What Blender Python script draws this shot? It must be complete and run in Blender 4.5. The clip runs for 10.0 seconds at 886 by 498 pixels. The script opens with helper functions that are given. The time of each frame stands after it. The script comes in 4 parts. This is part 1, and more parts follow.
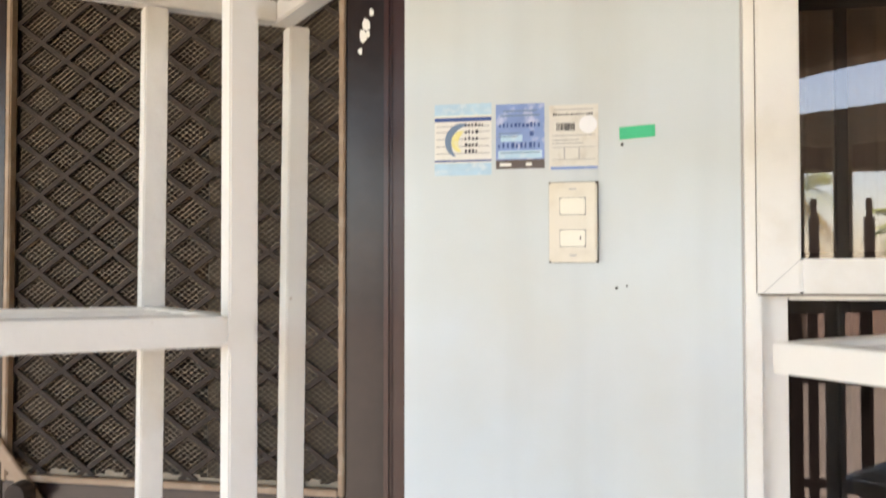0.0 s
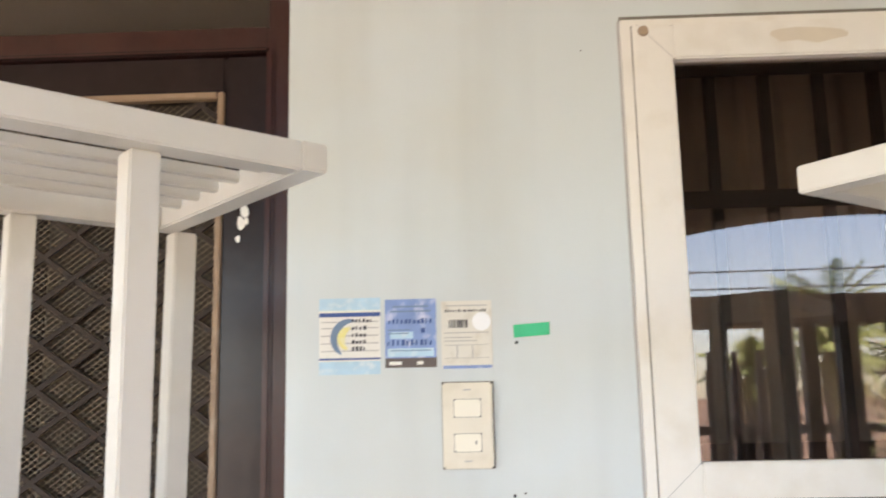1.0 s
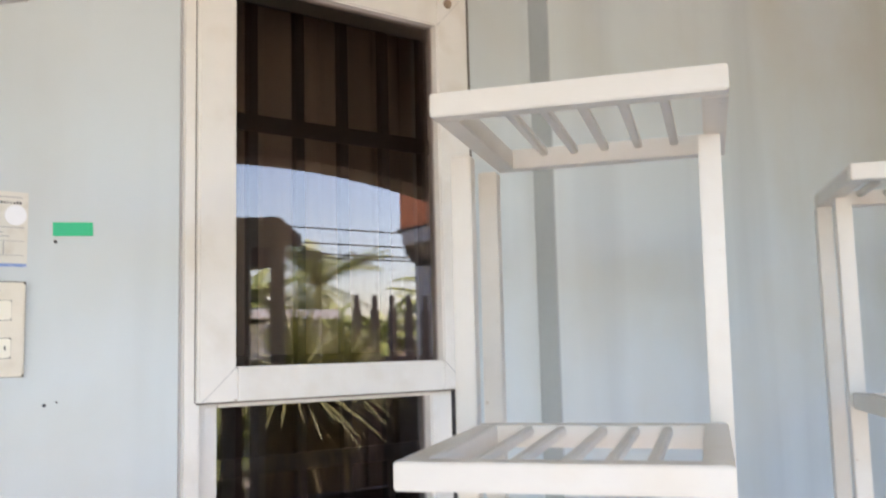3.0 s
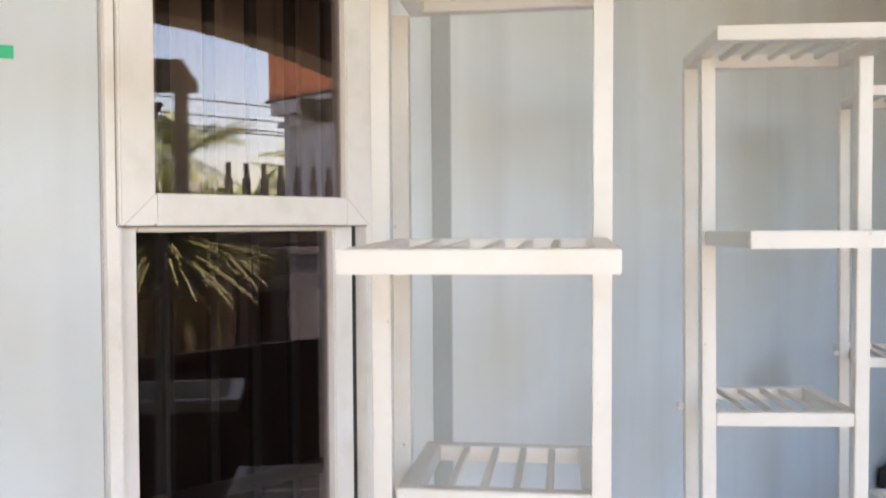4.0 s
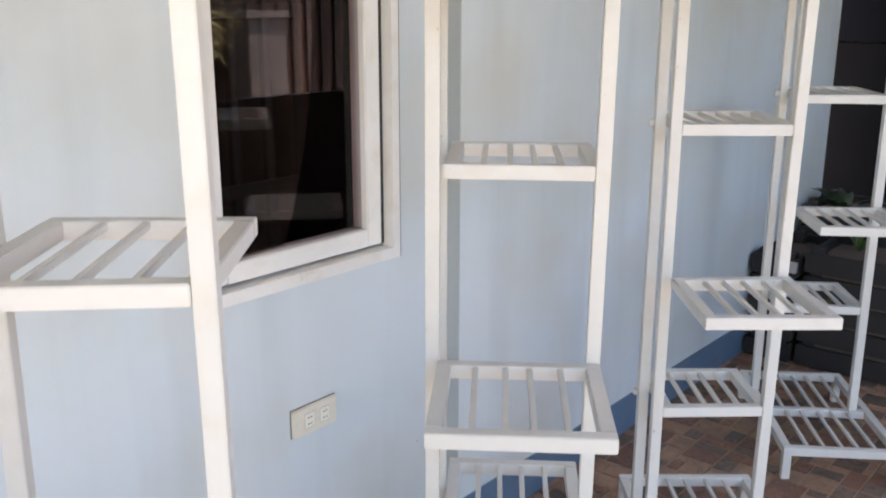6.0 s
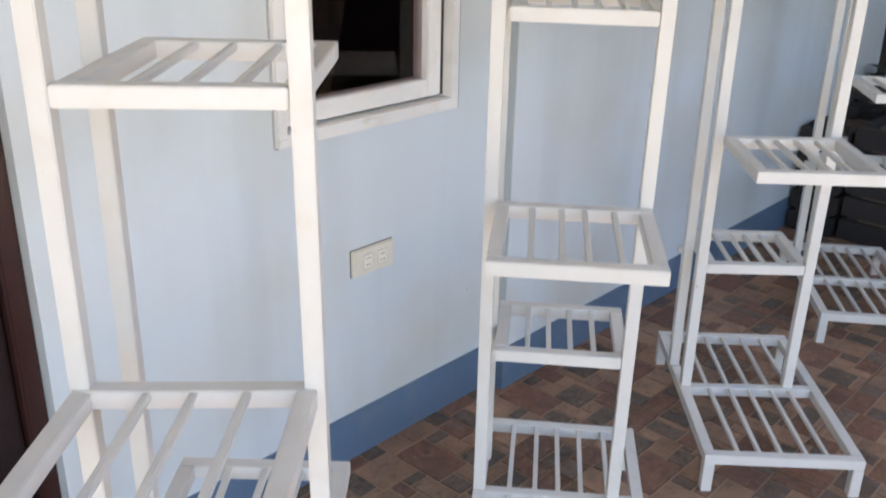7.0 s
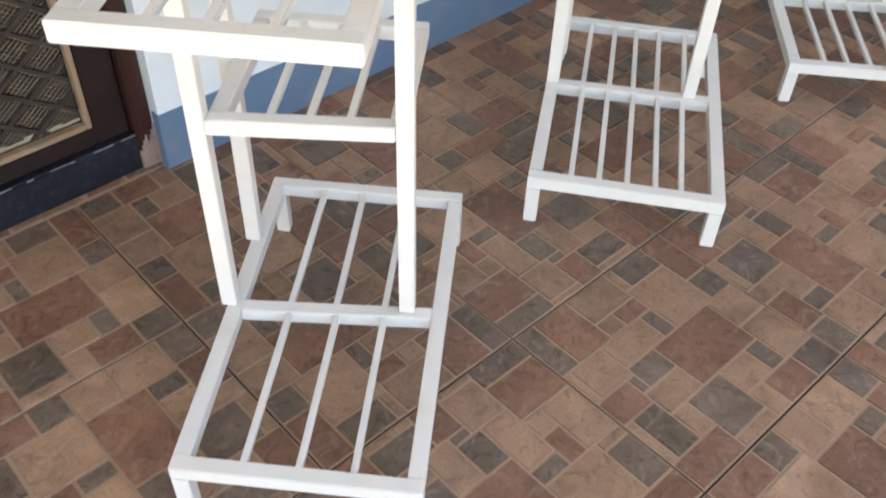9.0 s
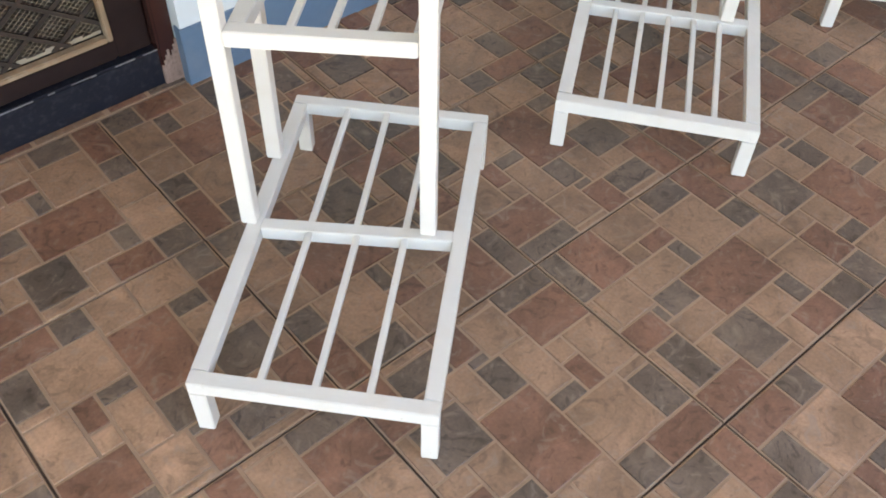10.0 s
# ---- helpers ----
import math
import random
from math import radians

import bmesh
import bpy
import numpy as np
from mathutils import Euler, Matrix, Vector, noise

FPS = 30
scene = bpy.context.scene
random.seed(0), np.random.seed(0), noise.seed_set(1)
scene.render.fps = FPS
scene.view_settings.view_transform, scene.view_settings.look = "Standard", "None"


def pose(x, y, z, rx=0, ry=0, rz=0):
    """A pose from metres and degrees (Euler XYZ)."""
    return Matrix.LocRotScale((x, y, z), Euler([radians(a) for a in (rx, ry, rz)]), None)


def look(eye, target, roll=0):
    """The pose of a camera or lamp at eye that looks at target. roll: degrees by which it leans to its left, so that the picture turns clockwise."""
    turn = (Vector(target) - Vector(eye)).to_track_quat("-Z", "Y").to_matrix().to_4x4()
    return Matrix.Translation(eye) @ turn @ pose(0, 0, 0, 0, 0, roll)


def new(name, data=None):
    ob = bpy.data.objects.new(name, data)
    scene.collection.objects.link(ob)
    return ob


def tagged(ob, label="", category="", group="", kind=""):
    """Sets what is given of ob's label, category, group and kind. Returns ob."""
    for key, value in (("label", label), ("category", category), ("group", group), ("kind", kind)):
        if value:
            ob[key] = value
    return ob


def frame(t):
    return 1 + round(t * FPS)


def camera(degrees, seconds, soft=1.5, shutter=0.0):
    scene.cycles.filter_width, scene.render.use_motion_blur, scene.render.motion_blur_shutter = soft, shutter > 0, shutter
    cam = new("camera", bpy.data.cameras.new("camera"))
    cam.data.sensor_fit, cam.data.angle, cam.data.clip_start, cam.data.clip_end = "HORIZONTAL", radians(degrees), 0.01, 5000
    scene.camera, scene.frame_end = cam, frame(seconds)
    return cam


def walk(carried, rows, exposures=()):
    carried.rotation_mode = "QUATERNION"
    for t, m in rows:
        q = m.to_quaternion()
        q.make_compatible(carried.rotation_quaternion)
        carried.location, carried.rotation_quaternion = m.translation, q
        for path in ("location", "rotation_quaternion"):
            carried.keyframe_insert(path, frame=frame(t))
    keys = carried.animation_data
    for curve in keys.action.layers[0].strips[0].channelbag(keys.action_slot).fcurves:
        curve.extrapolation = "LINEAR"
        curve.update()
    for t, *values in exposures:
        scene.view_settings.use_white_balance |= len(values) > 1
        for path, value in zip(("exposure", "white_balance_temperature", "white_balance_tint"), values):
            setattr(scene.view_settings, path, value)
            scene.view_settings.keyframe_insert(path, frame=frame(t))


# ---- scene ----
cam = camera(51.55, 10.0, soft=1.8, shutter=0.3)
PATH = [
    (0, (0.1191, -1.2913, 1.4031), (-0.2932, 0.6649, 1.4615), -0.04),
    (0.5, (0.0763, -1.2586, 1.4718), (-0.2062, 0.7117, 1.6674), -0.17),
    (1, (0.0488, -1.2348, 1.4887), (-0.0213, 0.7312, 1.8491), -1.15),
    (1.5, (0.0212, -1.2152, 1.4983), (0.2639, 0.7296, 1.8970), -1.40),
    (2, (-0.0308, -1.2001, 1.4995), (0.5763, 0.6687, 1.8724), -1.52),
    (2.5, (-0.1185, -1.1920, 1.5002), (0.8392, 0.5400, 1.7886), -1.17),
    (2.7, (-0.1556, -1.1803, 1.4779), (0.9178, 0.4857, 1.7468), -1.33),
    (3.8, (-0.2915, -1.2103, 1.3861), (1.1129, 0.2136, 1.4045), -0.64),
    (4, (-0.3202, -1.2257, 1.3714), (1.1116, 0.1700, 1.3275), -0.43),
    (4.5, (-0.4059, -1.2676, 1.3447), (1.0648, 0.0745, 1.1554), -0.21),
    (5, (-0.4811, -1.2904, 1.3239), (1.0041, 0.0093, 0.9998), 0.02),
    (5.2, (-0.5117, -1.2938, 1.3170), (0.9788, -0.0112, 0.9516), -0.14),
    (6.3, (-0.6823, -1.3260, 1.2755), (0.7691, -0.0767, 0.6988), 0.30),
    (6.5, (-0.6962, -1.3291, 1.2629), (0.7328, -0.0762, 0.6397), 0.37),
    (7, (-0.7360, -1.3400, 1.2416), (0.6297, -0.0893, 0.4861), 1.16),
    (7.5, (-0.7549, -1.3404, 1.2005), (0.5425, -0.1160, 0.2963), 1.66),
    (8, (-0.7646, -1.3365, 1.1706), (0.4557, -0.1637, 0.1050), 1.86),
    (8.5, (-0.7732, -1.3367, 1.1382), (0.3432, -0.2336, -0.1015), 1.97),
    (9, (-0.7771, -1.3340, 1.1058), (0.2317, -0.2983, -0.2762), 2.29),
    (9.5, (-0.7664, -1.3405, 1.0886), (0.1580, -0.3371, -0.3739), 2.00),
    (10, (-0.7623, -1.3334, 1.0829), (0.1277, -0.3415, -0.4084), 1.95),
]
EXPOSURES = [(0.0, 3.31, 7230, 15), (2.5, 3.11, 6430, 15.5), (4.0, 3.22, 7060, 17.5), (5.0, 3.15, 7160, 18), (6.5, 3.12, 7340, 17), (7.5, 3.18, 7330, 16.5), (8.0, 3.42, 7740, 15.5), (8.5, 3.62, 8040, 14), (9.2, 3.65, 8270, 14), (10.0, 3.70, 8330, 13)]
walk(cam, [(t, look(eye, target, roll)) for t, eye, target, roll in PATH], EXPOSURES)

# ---- light: overcast-bright tropical daylight through the open front of the porch ----
world = bpy.data.worlds.new("sky")
scene.world = world
world.use_nodes = True
wn = world.node_tree.nodes
sky = wn.new("ShaderNodeTexSky")
sky.sky_type = "NISHITA"
sky.sun_disc = False
sky.sun_elevation = radians(70)
sky.sun_rotation = radians(60)
world.node_tree.links.new(sky.outputs[0], wn["Background"].inputs[0])
wn["Background"].inputs[1].default_value = 0.15
sun = new("sun", bpy.data.lights.new("sun", "SUN"))
sun.data.energy, sun.data.angle, sun.data.color = 5.0, radians(0.5), (1.0, 0.95, 0.87)
sun.matrix_world = look((0, 0, 10), (-0.30, -0.16, 9.06))

# ---- materials ----


def material(name):
    m = bpy.data.materials.new(name)
    m.use_nodes = True
    return m, m.node_tree.nodes, m.node_tree.links, m.node_tree.nodes["Principled BSDF"]


def painted(name, colour, rough=0.5, grain=60.0, stain=3.0, spread=0.10, bump=0.15, dirt=None, dirt_amount=0.0, metal=0.0, coords="Object", distance=0.002, spec=0.5):
    """A surface of one colour with fine grain, broad stains and slight relief."""
    m, n, l, b = material(name)
    tc = n.new("ShaderNodeTexCoord")
    fine, broad = n.new("ShaderNodeTexNoise"), n.new("ShaderNodeTexNoise")
    fine.inputs["Scale"].default_value, broad.inputs["Scale"].default_value = grain, stain
    fine.inputs["Detail"].default_value, broad.inputs["Detail"].default_value = 4, 5
    for t in (fine, broad):
        l.new(tc.outputs[coords], t.inputs["Vector"])
    lo, hi = [c * (1 - spread) for c in colour], [min(1, c * (1 + spread)) for c in colour]
    mix = n.new("ShaderNodeMix")
    mix.data_type = "RGBA"
    mix.inputs["A"].default_value, mix.inputs["B"].default_value = (*lo, 1), (*hi, 1)
    add = n.new("ShaderNodeMath")
    add.operation = "MULTIPLY_ADD"
    add.inputs[1].default_value = 0.4
    l.new(fine.outputs["Fac"], add.inputs[0])
    half = n.new("ShaderNodeMath")
    half.operation = "MULTIPLY"
    half.inputs[1].default_value = 0.6
    l.new(broad.outputs["Fac"], half.inputs[0])
    l.new(half.outputs[0], add.inputs[2])
    l.new(add.outputs[0], mix.inputs["Factor"])
    out = mix.outputs["Result"]
    if dirt:
        spots = n.new("ShaderNodeTexNoise")
        spots.inputs["Scale"].default_value, spots.inputs["Detail"].default_value = stain * 2.7, 8
        l.new(tc.outputs[coords], spots.inputs["Vector"])
        ramp = n.new("ShaderNodeMapRange")
        ramp.inputs["From Min"].default_value, ramp.inputs["From Max"].default_value = 0.52, 0.75
        ramp.inputs["To Max"].default_value = dirt_amount
        l.new(spots.outputs["Fac"], ramp.inputs["Value"])
        m2 = n.new("ShaderNodeMix")
        m2.data_type = "RGBA"
        m2.inputs["B"].default_value = (*dirt, 1)
        l.new(out, m2.inputs["A"])
        l.new(ramp.outputs[0], m2.inputs["Factor"])
        out = m2.outputs["Result"]
    l.new(out, b.inputs["Base Color"])
    b.inputs["Roughness"].default_value, b.inputs["Metallic"].default_value = rough, metal
    b.inputs["Specular IOR Level"].default_value = spec
    bp = n.new("ShaderNodeBump")
    bp.inputs["Strength"].default_value, bp.inputs["Distance"].default_value = bump, distance
    l.new(fine.outputs["Fac"], bp.inputs["Height"])
    l.new(bp.outputs[0], b.inputs["Normal"])
    return m


def wall_paint(name, colour, warm):
    """Emulsion over rendered masonry: trowel waves, vertical run marks and soft blotches that also paint in stand
    shadows.
    """
    m, n, l, b = material(name)
    tc = n.new("ShaderNodeTexCoord")
    runs = n.new("ShaderNodeMapping")
    runs.inputs["Scale"].default_value = (8, 8, 0.6)
    l.new(tc.outputs["Object"], runs.inputs["Vector"])
    streak, blotch, grain = (n.new("ShaderNodeTexNoise") for _ in range(3))
    streak.inputs["Scale"].default_value, blotch.inputs["Scale"].default_value, grain.inputs["Scale"].default_value = 1.0, 2.6, 140
    streak.inputs["Detail"].default_value, blotch.inputs["Detail"].default_value = 3, 4
    l.new(runs.outputs[0], streak.inputs["Vector"])
    l.new(tc.outputs["Object"], blotch.inputs["Vector"])
    l.new(tc.outputs["Object"], grain.inputs["Vector"])
    r1, r2 = n.new("ShaderNodeMapRange"), n.new("ShaderNodeMapRange")
    # strengths also cover soft post and shelf shadows, put into the colour
    r1.inputs["From Min"].default_value, r1.inputs["From Max"].default_value, r1.inputs["To Max"].default_value = 0.48, 0.72, 0.40
    r2.inputs["From Min"].default_value, r2.inputs["From Max"].default_value, r2.inputs["To Max"].default_value = 0.46, 0.66, 0.62
    l.new(streak.outputs["Fac"], r1.inputs["Value"])
    l.new(blotch.outputs["Fac"], r2.inputs["Value"])
    a, c = n.new("ShaderNodeMix"), n.new("ShaderNodeMix")
    a.data_type = c.data_type = "RGBA"
    a.inputs["A"].default_value, a.inputs["B"].default_value = (*colour, 1), (*[q * 0.72 for q in colour], 1)
    c.inputs["B"].default_value = (*warm, 1)
    l.new(r1.outputs[0], a.inputs["Factor"])
    l.new(a.outputs["Result"], c.inputs["A"])
    l.new(r2.outputs[0], c.inputs["Factor"])
    l.new(c.outputs["Result"], b.inputs["Base Color"])
    b.inputs["Roughness"].default_value = 0.42
    bp, bp2 = n.new("ShaderNodeBump"), n.new("ShaderNodeBump")
    bp.inputs["Strength"].default_value, bp.inputs["Distance"].default_value = 0.12, 0.001
    bp2.inputs["Strength"].default_value, bp2.inputs["Distance"].default_value = 0.35, 0.012
    l.new(grain.outputs["Fac"], bp.inputs["Height"])
    l.new(blotch.outputs["Fac"], bp2.inputs["Height"])
    l.new(bp2.outputs[0], bp.inputs["Normal"])
    l.new(bp.outputs[0], b.inputs["Normal"])
    return m


def stone(name, tone, vein):
    """Slate-look floor pieces: one family of colour with cloudy grain, dark veins and small scuffs."""
    m, n, l, b = material(name)
    pos, info = n.new("ShaderNodeNewGeometry"), n.new("ShaderNodeObjectInfo")
    cloud, grain, crack, warp = (n.new("ShaderNodeTexNoise") for _ in range(4))
    for t, sc, det, dis in ((cloud, 16, 6, 1.2), (grain, 190, 3, 0), (crack, 26, 8, 2.5), (warp, 4, 2, 0)):
        t.inputs["Scale"].default_value, t.inputs["Detail"].default_value, t.inputs["Distortion"].default_value = sc, det, dis
        l.new(pos.outputs["Position"], t.inputs["Vector"])

    def span(src, a, z, lo, hi):
        r = n.new("ShaderNodeMapRange")
        for k, v in (("From Min", a), ("From Max", z), ("To Min", lo), ("To Max", hi)):
            r.inputs[k].default_value = v
        l.new(src, r.inputs["Value"])
        return r.outputs[0]

    def times(x, y):
        t = n.new("ShaderNodeMath")
        t.operation = "MULTIPLY"
        l.new(x, t.inputs[0]), l.new(y, t.inputs[1])
        return t.outputs[0]

    shade = times(span(cloud.outputs["Fac"], 0.3, 0.72, 0.74, 1.26), span(grain.outputs["Fac"], 0.3, 0.7, 0.88, 1.12))
    shade = times(shade, span(warp.outputs["Fac"], 0.35, 0.65, 0.86, 1.14))
    shade = times(shade, span(pos.outputs["Random Per Island"], 0, 1, 0.84, 1.16))
    shade = times(shade, span(info.outputs["Random"], 0, 1, 0.86, 1.14))
    shade = times(shade, span(crack.outputs["Fac"], 0.56, 0.68, 1.0, vein))
    mul = n.new("ShaderNodeMix")
    mul.data_type, mul.blend_type = "RGBA", "MULTIPLY"
    mul.inputs["Factor"].default_value = 1
    mul.inputs["A"].default_value = (*tone, 1)
    l.new(shade, mul.inputs["B"])
    dust = n.new("ShaderNodeMix")
    dust.data_type = "RGBA"
    dust.inputs["B"].default_value = (0.27, 0.20, 0.155, 1)
    l.new(mul.outputs["Result"], dust.inputs["A"])
    l.new(span(crack.outputs["Fac"], 0.44, 0.30, 0.0, 0.5), dust.inputs["Factor"])
    l.new(dust.outputs["Result"], b.inputs["Base Color"])
    l.new(span(cloud.outputs["Fac"], 0.3, 0.7, 0.42, 0.62), b.inputs["Roughness"])
    bp = n.new("ShaderNodeBump")
    bp.inputs["Strength"].default_value, bp.inputs["Distance"].default_value = 0.6, 0.003
    l.new(cloud.outputs["Fac"], bp.inputs["Height"])
    l.new(bp.outputs[0], b.inputs["Normal"])
    return m


def mirror_glass(name, tint, reflect):
    """Tinted window glass: part mirror, part dark see-through."""
    m, n, l, b = material(name)
    n.remove(b)
    out = n["Material Output"]
    gl, tr, mx = n.new("ShaderNodeBsdfGlossy"), n.new("ShaderNodeBsdfTransparent"), n.new("ShaderNodeMixShader")
    gl.inputs["Roughness"].default_value = 0.0
    gl.inputs["Color"].default_value = (1.0, 0.91, 0.91, 1)
    tr.inputs["Color"].default_value = (*tint, 1)
    fr = n.new("ShaderNodeFresnel")
    fr.inputs["IOR"].default_value = 1.5
    add = n.new("ShaderNodeMath")
    add.operation = "ADD"
    add.inputs[1].default_value = reflect
    l.new(fr.outputs[0], add.inputs[0])
    l.new(add.outputs[0], mx.inputs[0])
    l.new(tr.outputs[0], mx.inputs[1])
    l.new(gl.outputs[0], mx.inputs[2])
    l.new(mx.outputs[0], out.inputs[0])
    return m


M_WALL = wall_paint("pale_blue_wall_paint", (0.60, 0.655, 0.665), (0.55, 0.555, 0.50))
M_BEAM = painted("brown_beam_paint", (0.16, 0.10, 0.075), 0.6, 50, 3)
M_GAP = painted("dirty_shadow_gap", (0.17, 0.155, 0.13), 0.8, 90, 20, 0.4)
M_STAIN = painted("old_tan_stain", (0.66, 0.60, 0.50), 0.5, 60, 20, 0.08)
# pale so that it throws sunlight up to the porch ceiling
M_PAVE = painted("pale_bounce_paving", (0.40, 0.37, 0.32), 0.8, 25, 2, 0.3)
M_BOARD = painted("brown_gate_boards", (0.15, 0.105, 0.09), 0.6, 40, 4, 0.3)
M_PILLAR = painted("dull_grey_pillar", (0.13, 0.13, 0.137), 0.8, 30, 3, 0.15)
# near black: the shade of the unlit porch end is put into this colour
M_UNLIT_BROWN = painted("unlit_brown_black", (0.0075, 0.007, 0.0078), 0.95, 20, 3, 0.35, spec=0.04)
M_PALEWOOD = painted("pale_board_end", (0.42, 0.38, 0.36), 0.8, 60, 20, 0.2)
M_SPROUT = painted("fresh_green_leaf", (0.07, 0.135, 0.032), 0.5, 40, 12, 0.3)
M_CEIL = painted("cream_ceiling_paint", (0.82, 0.73, 0.54), 0.7, 80, 2)
M_BASE = painted("blue_skirting_paint", (0.10, 0.165, 0.24), 0.45, 90, 5, 0.16, 0.2, (0.2, 0.22, 0.25), 0.4)
M_STEP = painted("grey_blue_side_paint", (0.42, 0.45, 0.45), 0.55, 90, 4)
M_WHITE = painted("white_enamel_on_steel", (0.655, 0.63, 0.575), 0.31, 55, 7, 0.06, 0.25, (0.58, 0.51, 0.40), 0.28)


def specked(m, colour, scale, threshold):
    """Small chips and rust specks over an enamel."""
    n, l = m.node_tree.nodes, m.node_tree.links
    base = n["Principled BSDF"].inputs["Base Color"]
    under = base.links[0].from_socket
    pos = n.new("ShaderNodeNewGeometry")
    t, r, x = n.new("ShaderNodeTexNoise"), n.new("ShaderNodeMapRange"), n.new("ShaderNodeMix")
    t.inputs["Scale"].default_value, t.inputs["Detail"].default_value = scale, 3
    r.inputs["From Min"].default_value, r.inputs["From Max"].default_value, r.inputs["To Max"].default_value = threshold, threshold + 0.06, 0.7
    x.data_type = "RGBA"
    x.inputs["B"].default_value = (*colour, 1)
    l.new(pos.outputs["Position"], t.inputs["Vector"])
    l.new(t.outputs["Fac"], r.inputs["Value"])
    l.new(r.outputs[0], x.inputs["Factor"])
    l.new(under, x.inputs["A"])
    l.new(x.outputs["Result"], base)


specked(M_WHITE, (0.34, 0.22, 0.12), 85, 0.735)
M_FRAME = painted("white_window_paint", (0.78, 0.76, 0.71), 0.42, 50, 6, 0.06, 0.2, (0.55, 0.48, 0.36), 0.30)
M_RUBBER = painted("black_gasket", (0.02, 0.02, 0.022), 0.6)
M_CAP = painted("rusty_screw_cap", (0.36, 0.27, 0.19), 0.6, 300, 40, 0.3)
M_DOOR = painted("dark_stained_door_wood", (0.020, 0.012, 0.011), 0.24, 40, 5, 0.35, 0.2, (0.040, 0.023, 0.019), 0.25, spec=0.32)
M_JAMB = painted("red_brown_varnished_wood", (0.042, 0.015, 0.012), 0.25, 45, 5, 0.3, 0.2, (0.025, 0.010, 0.009), 0.5, spec=0.45)
M_TRIM = painted("tan_wood_bead", (0.26, 0.172, 0.105), 0.5, 90, 12, 0.2, 0.3, (0.5, 0.42, 0.32), 0.4)
M_GRILLE = painted("dark_expanded_metal", (0.040, 0.029, 0.023), 0.7, 200, 30, 0.5, 0.3, spec=0.2)
M_SCREEN = painted("dusty_wire_screen", (0.32, 0.25, 0.17), 0.55, 200, 18, 0.5)
M_SILL = painted("navy_threshold_paint", (0.011, 0.012, 0.018), 0.4, 120, 30, 0.3, 0.3, (0.22, 0.21, 0.22), 0.10, spec=0.3)
M_CHIP = painted("worn_grey_undercoat", (0.24, 0.23, 0.23), 0.7, 150, 60, 0.5)
M_PUTTY = painted("pale_dusty_putty", (0.27, 0.22, 0.16), 0.8, 80, 30, 0.2, 0.5)
M_RAW = painted("splintered_bare_wood", (0.26, 0.17, 0.135), 0.8, 120, 40, 0.5, 0.8, (0.05, 0.03, 0.025), 0.6)
M_PLATE = painted("cream_switch_plastic", (0.74, 0.69, 0.575), 0.35, 60, 14, 0.05, 0.1, (0.5, 0.42, 0.3), 0.25)
M_ROCKER = painted("ivory_rocker_plastic", (0.82, 0.78, 0.66), 0.3, 60, 14, 0.04, 0.1)
M_SLOT = painted("dark_slot", (0.03, 0.028, 0.025), 0.6)
M_TAPE = painted("green_tape", (0.02, 0.52, 0.24), 0.4, 80, 12, 0.1, 0.3)
M_PAPER = painted("white_sticker_paper", (0.80, 0.79, 0.74), 0.45, 120, 20, 0.05, 0.1, (0.6, 0.52, 0.4), 0.3)
M_CREAM = painted("cream_sticker_paper", (0.71, 0.69, 0.62), 0.45, 120, 20, 0.06, 0.1, (0.45, 0.38, 0.28), 0.4)
M_LBLUE = painted("pale_blue_print", (0.44, 0.64, 0.76), 0.45, 60, 25, 0.25, 0.1, (0.80, 0.82, 0.82), 0.8)
M_MBLUE = painted("faded_blue_print", (0.22, 0.33, 0.62), 0.42, 60, 20, 0.30, 0.15, (0.70, 0.72, 0.82), 0.95)
M_NAVY = painted("navy_print", (0.04, 0.09, 0.28), 0.45, 60, 20, 0.2)
M_TEAL = painted("teal_grey_print", (0.16, 0.24, 0.36), 0.45)
M_YELLOW = painted("yellow_print", (0.80, 0.74, 0.30), 0.45, 60, 40, 0.2, 0.1, (0.8, 0.8, 0.72), 0.7)
M_INK = painted("black_ink", (0.02, 0.02, 0.03), 0.6)
M_FAINT = painted("faded_grey_print", (0.42, 0.41, 0.40), 0.5)
M_BROWNP = painted("dark_brown_print", (0.11, 0.085, 0.075), 0.45, 80, 25, 0.3)
M_SEAL = painted("white_hologram_seal", (0.86, 0.87, 0.88), 0.2)
M_GLASS = mirror_glass("tinted_window_glass", (0.66, 0.62, 0.58), 0.03)
M_LOWGLASS = mirror_glass("lower_window_glass", (0.62, 0.59, 0.57), 0.0)
M_TRANSOM = mirror_glass("transom_glass", (0.5, 0.45, 0.4), 0.03)
M_BARS = painted("dark_window_bars", (0.02, 0.018, 0.017), 0.4)
M_CURTAIN = painted("beige_curtain_cloth", (0.66, 0.58, 0.49), 0.85, 300, 12, 0.15)
# the unlit room's shade is put into this dark colour
M_ROOM = painted("dark_room_shade", (0.16, 0.13, 0.11), 0.8)
M_BED = painted("tan_grout", (0.345, 0.228, 0.152), 0.75, 120, 8, 0.2, 0.4)
M_JOINT = painted("dark_joint", (0.075, 0.048, 0.036), 0.8)
STONES = {"T": stone("tan_slate", (0.272, 0.157, 0.096), 0.70), "R": stone("red_brown_slate", (0.193, 0.092, 0.057), 0.64), "G": stone("grey_brown_slate", (0.136, 0.093, 0.067), 0.52)}
M_DARKWOOD = painted("weathered_dark_planter_wood", (0.018, 0.014, 0.0135), 0.7, 60, 8, 0.35, 0.5)
M_SOIL = painted("planter_soil", (0.09, 0.065, 0.05), 0.95, 90, 20, 0.4, 0.9)
M_LEAF = painted("dark_green_leaf", (0.020, 0.043, 0.016), 0.45, 40, 12, 0.35)
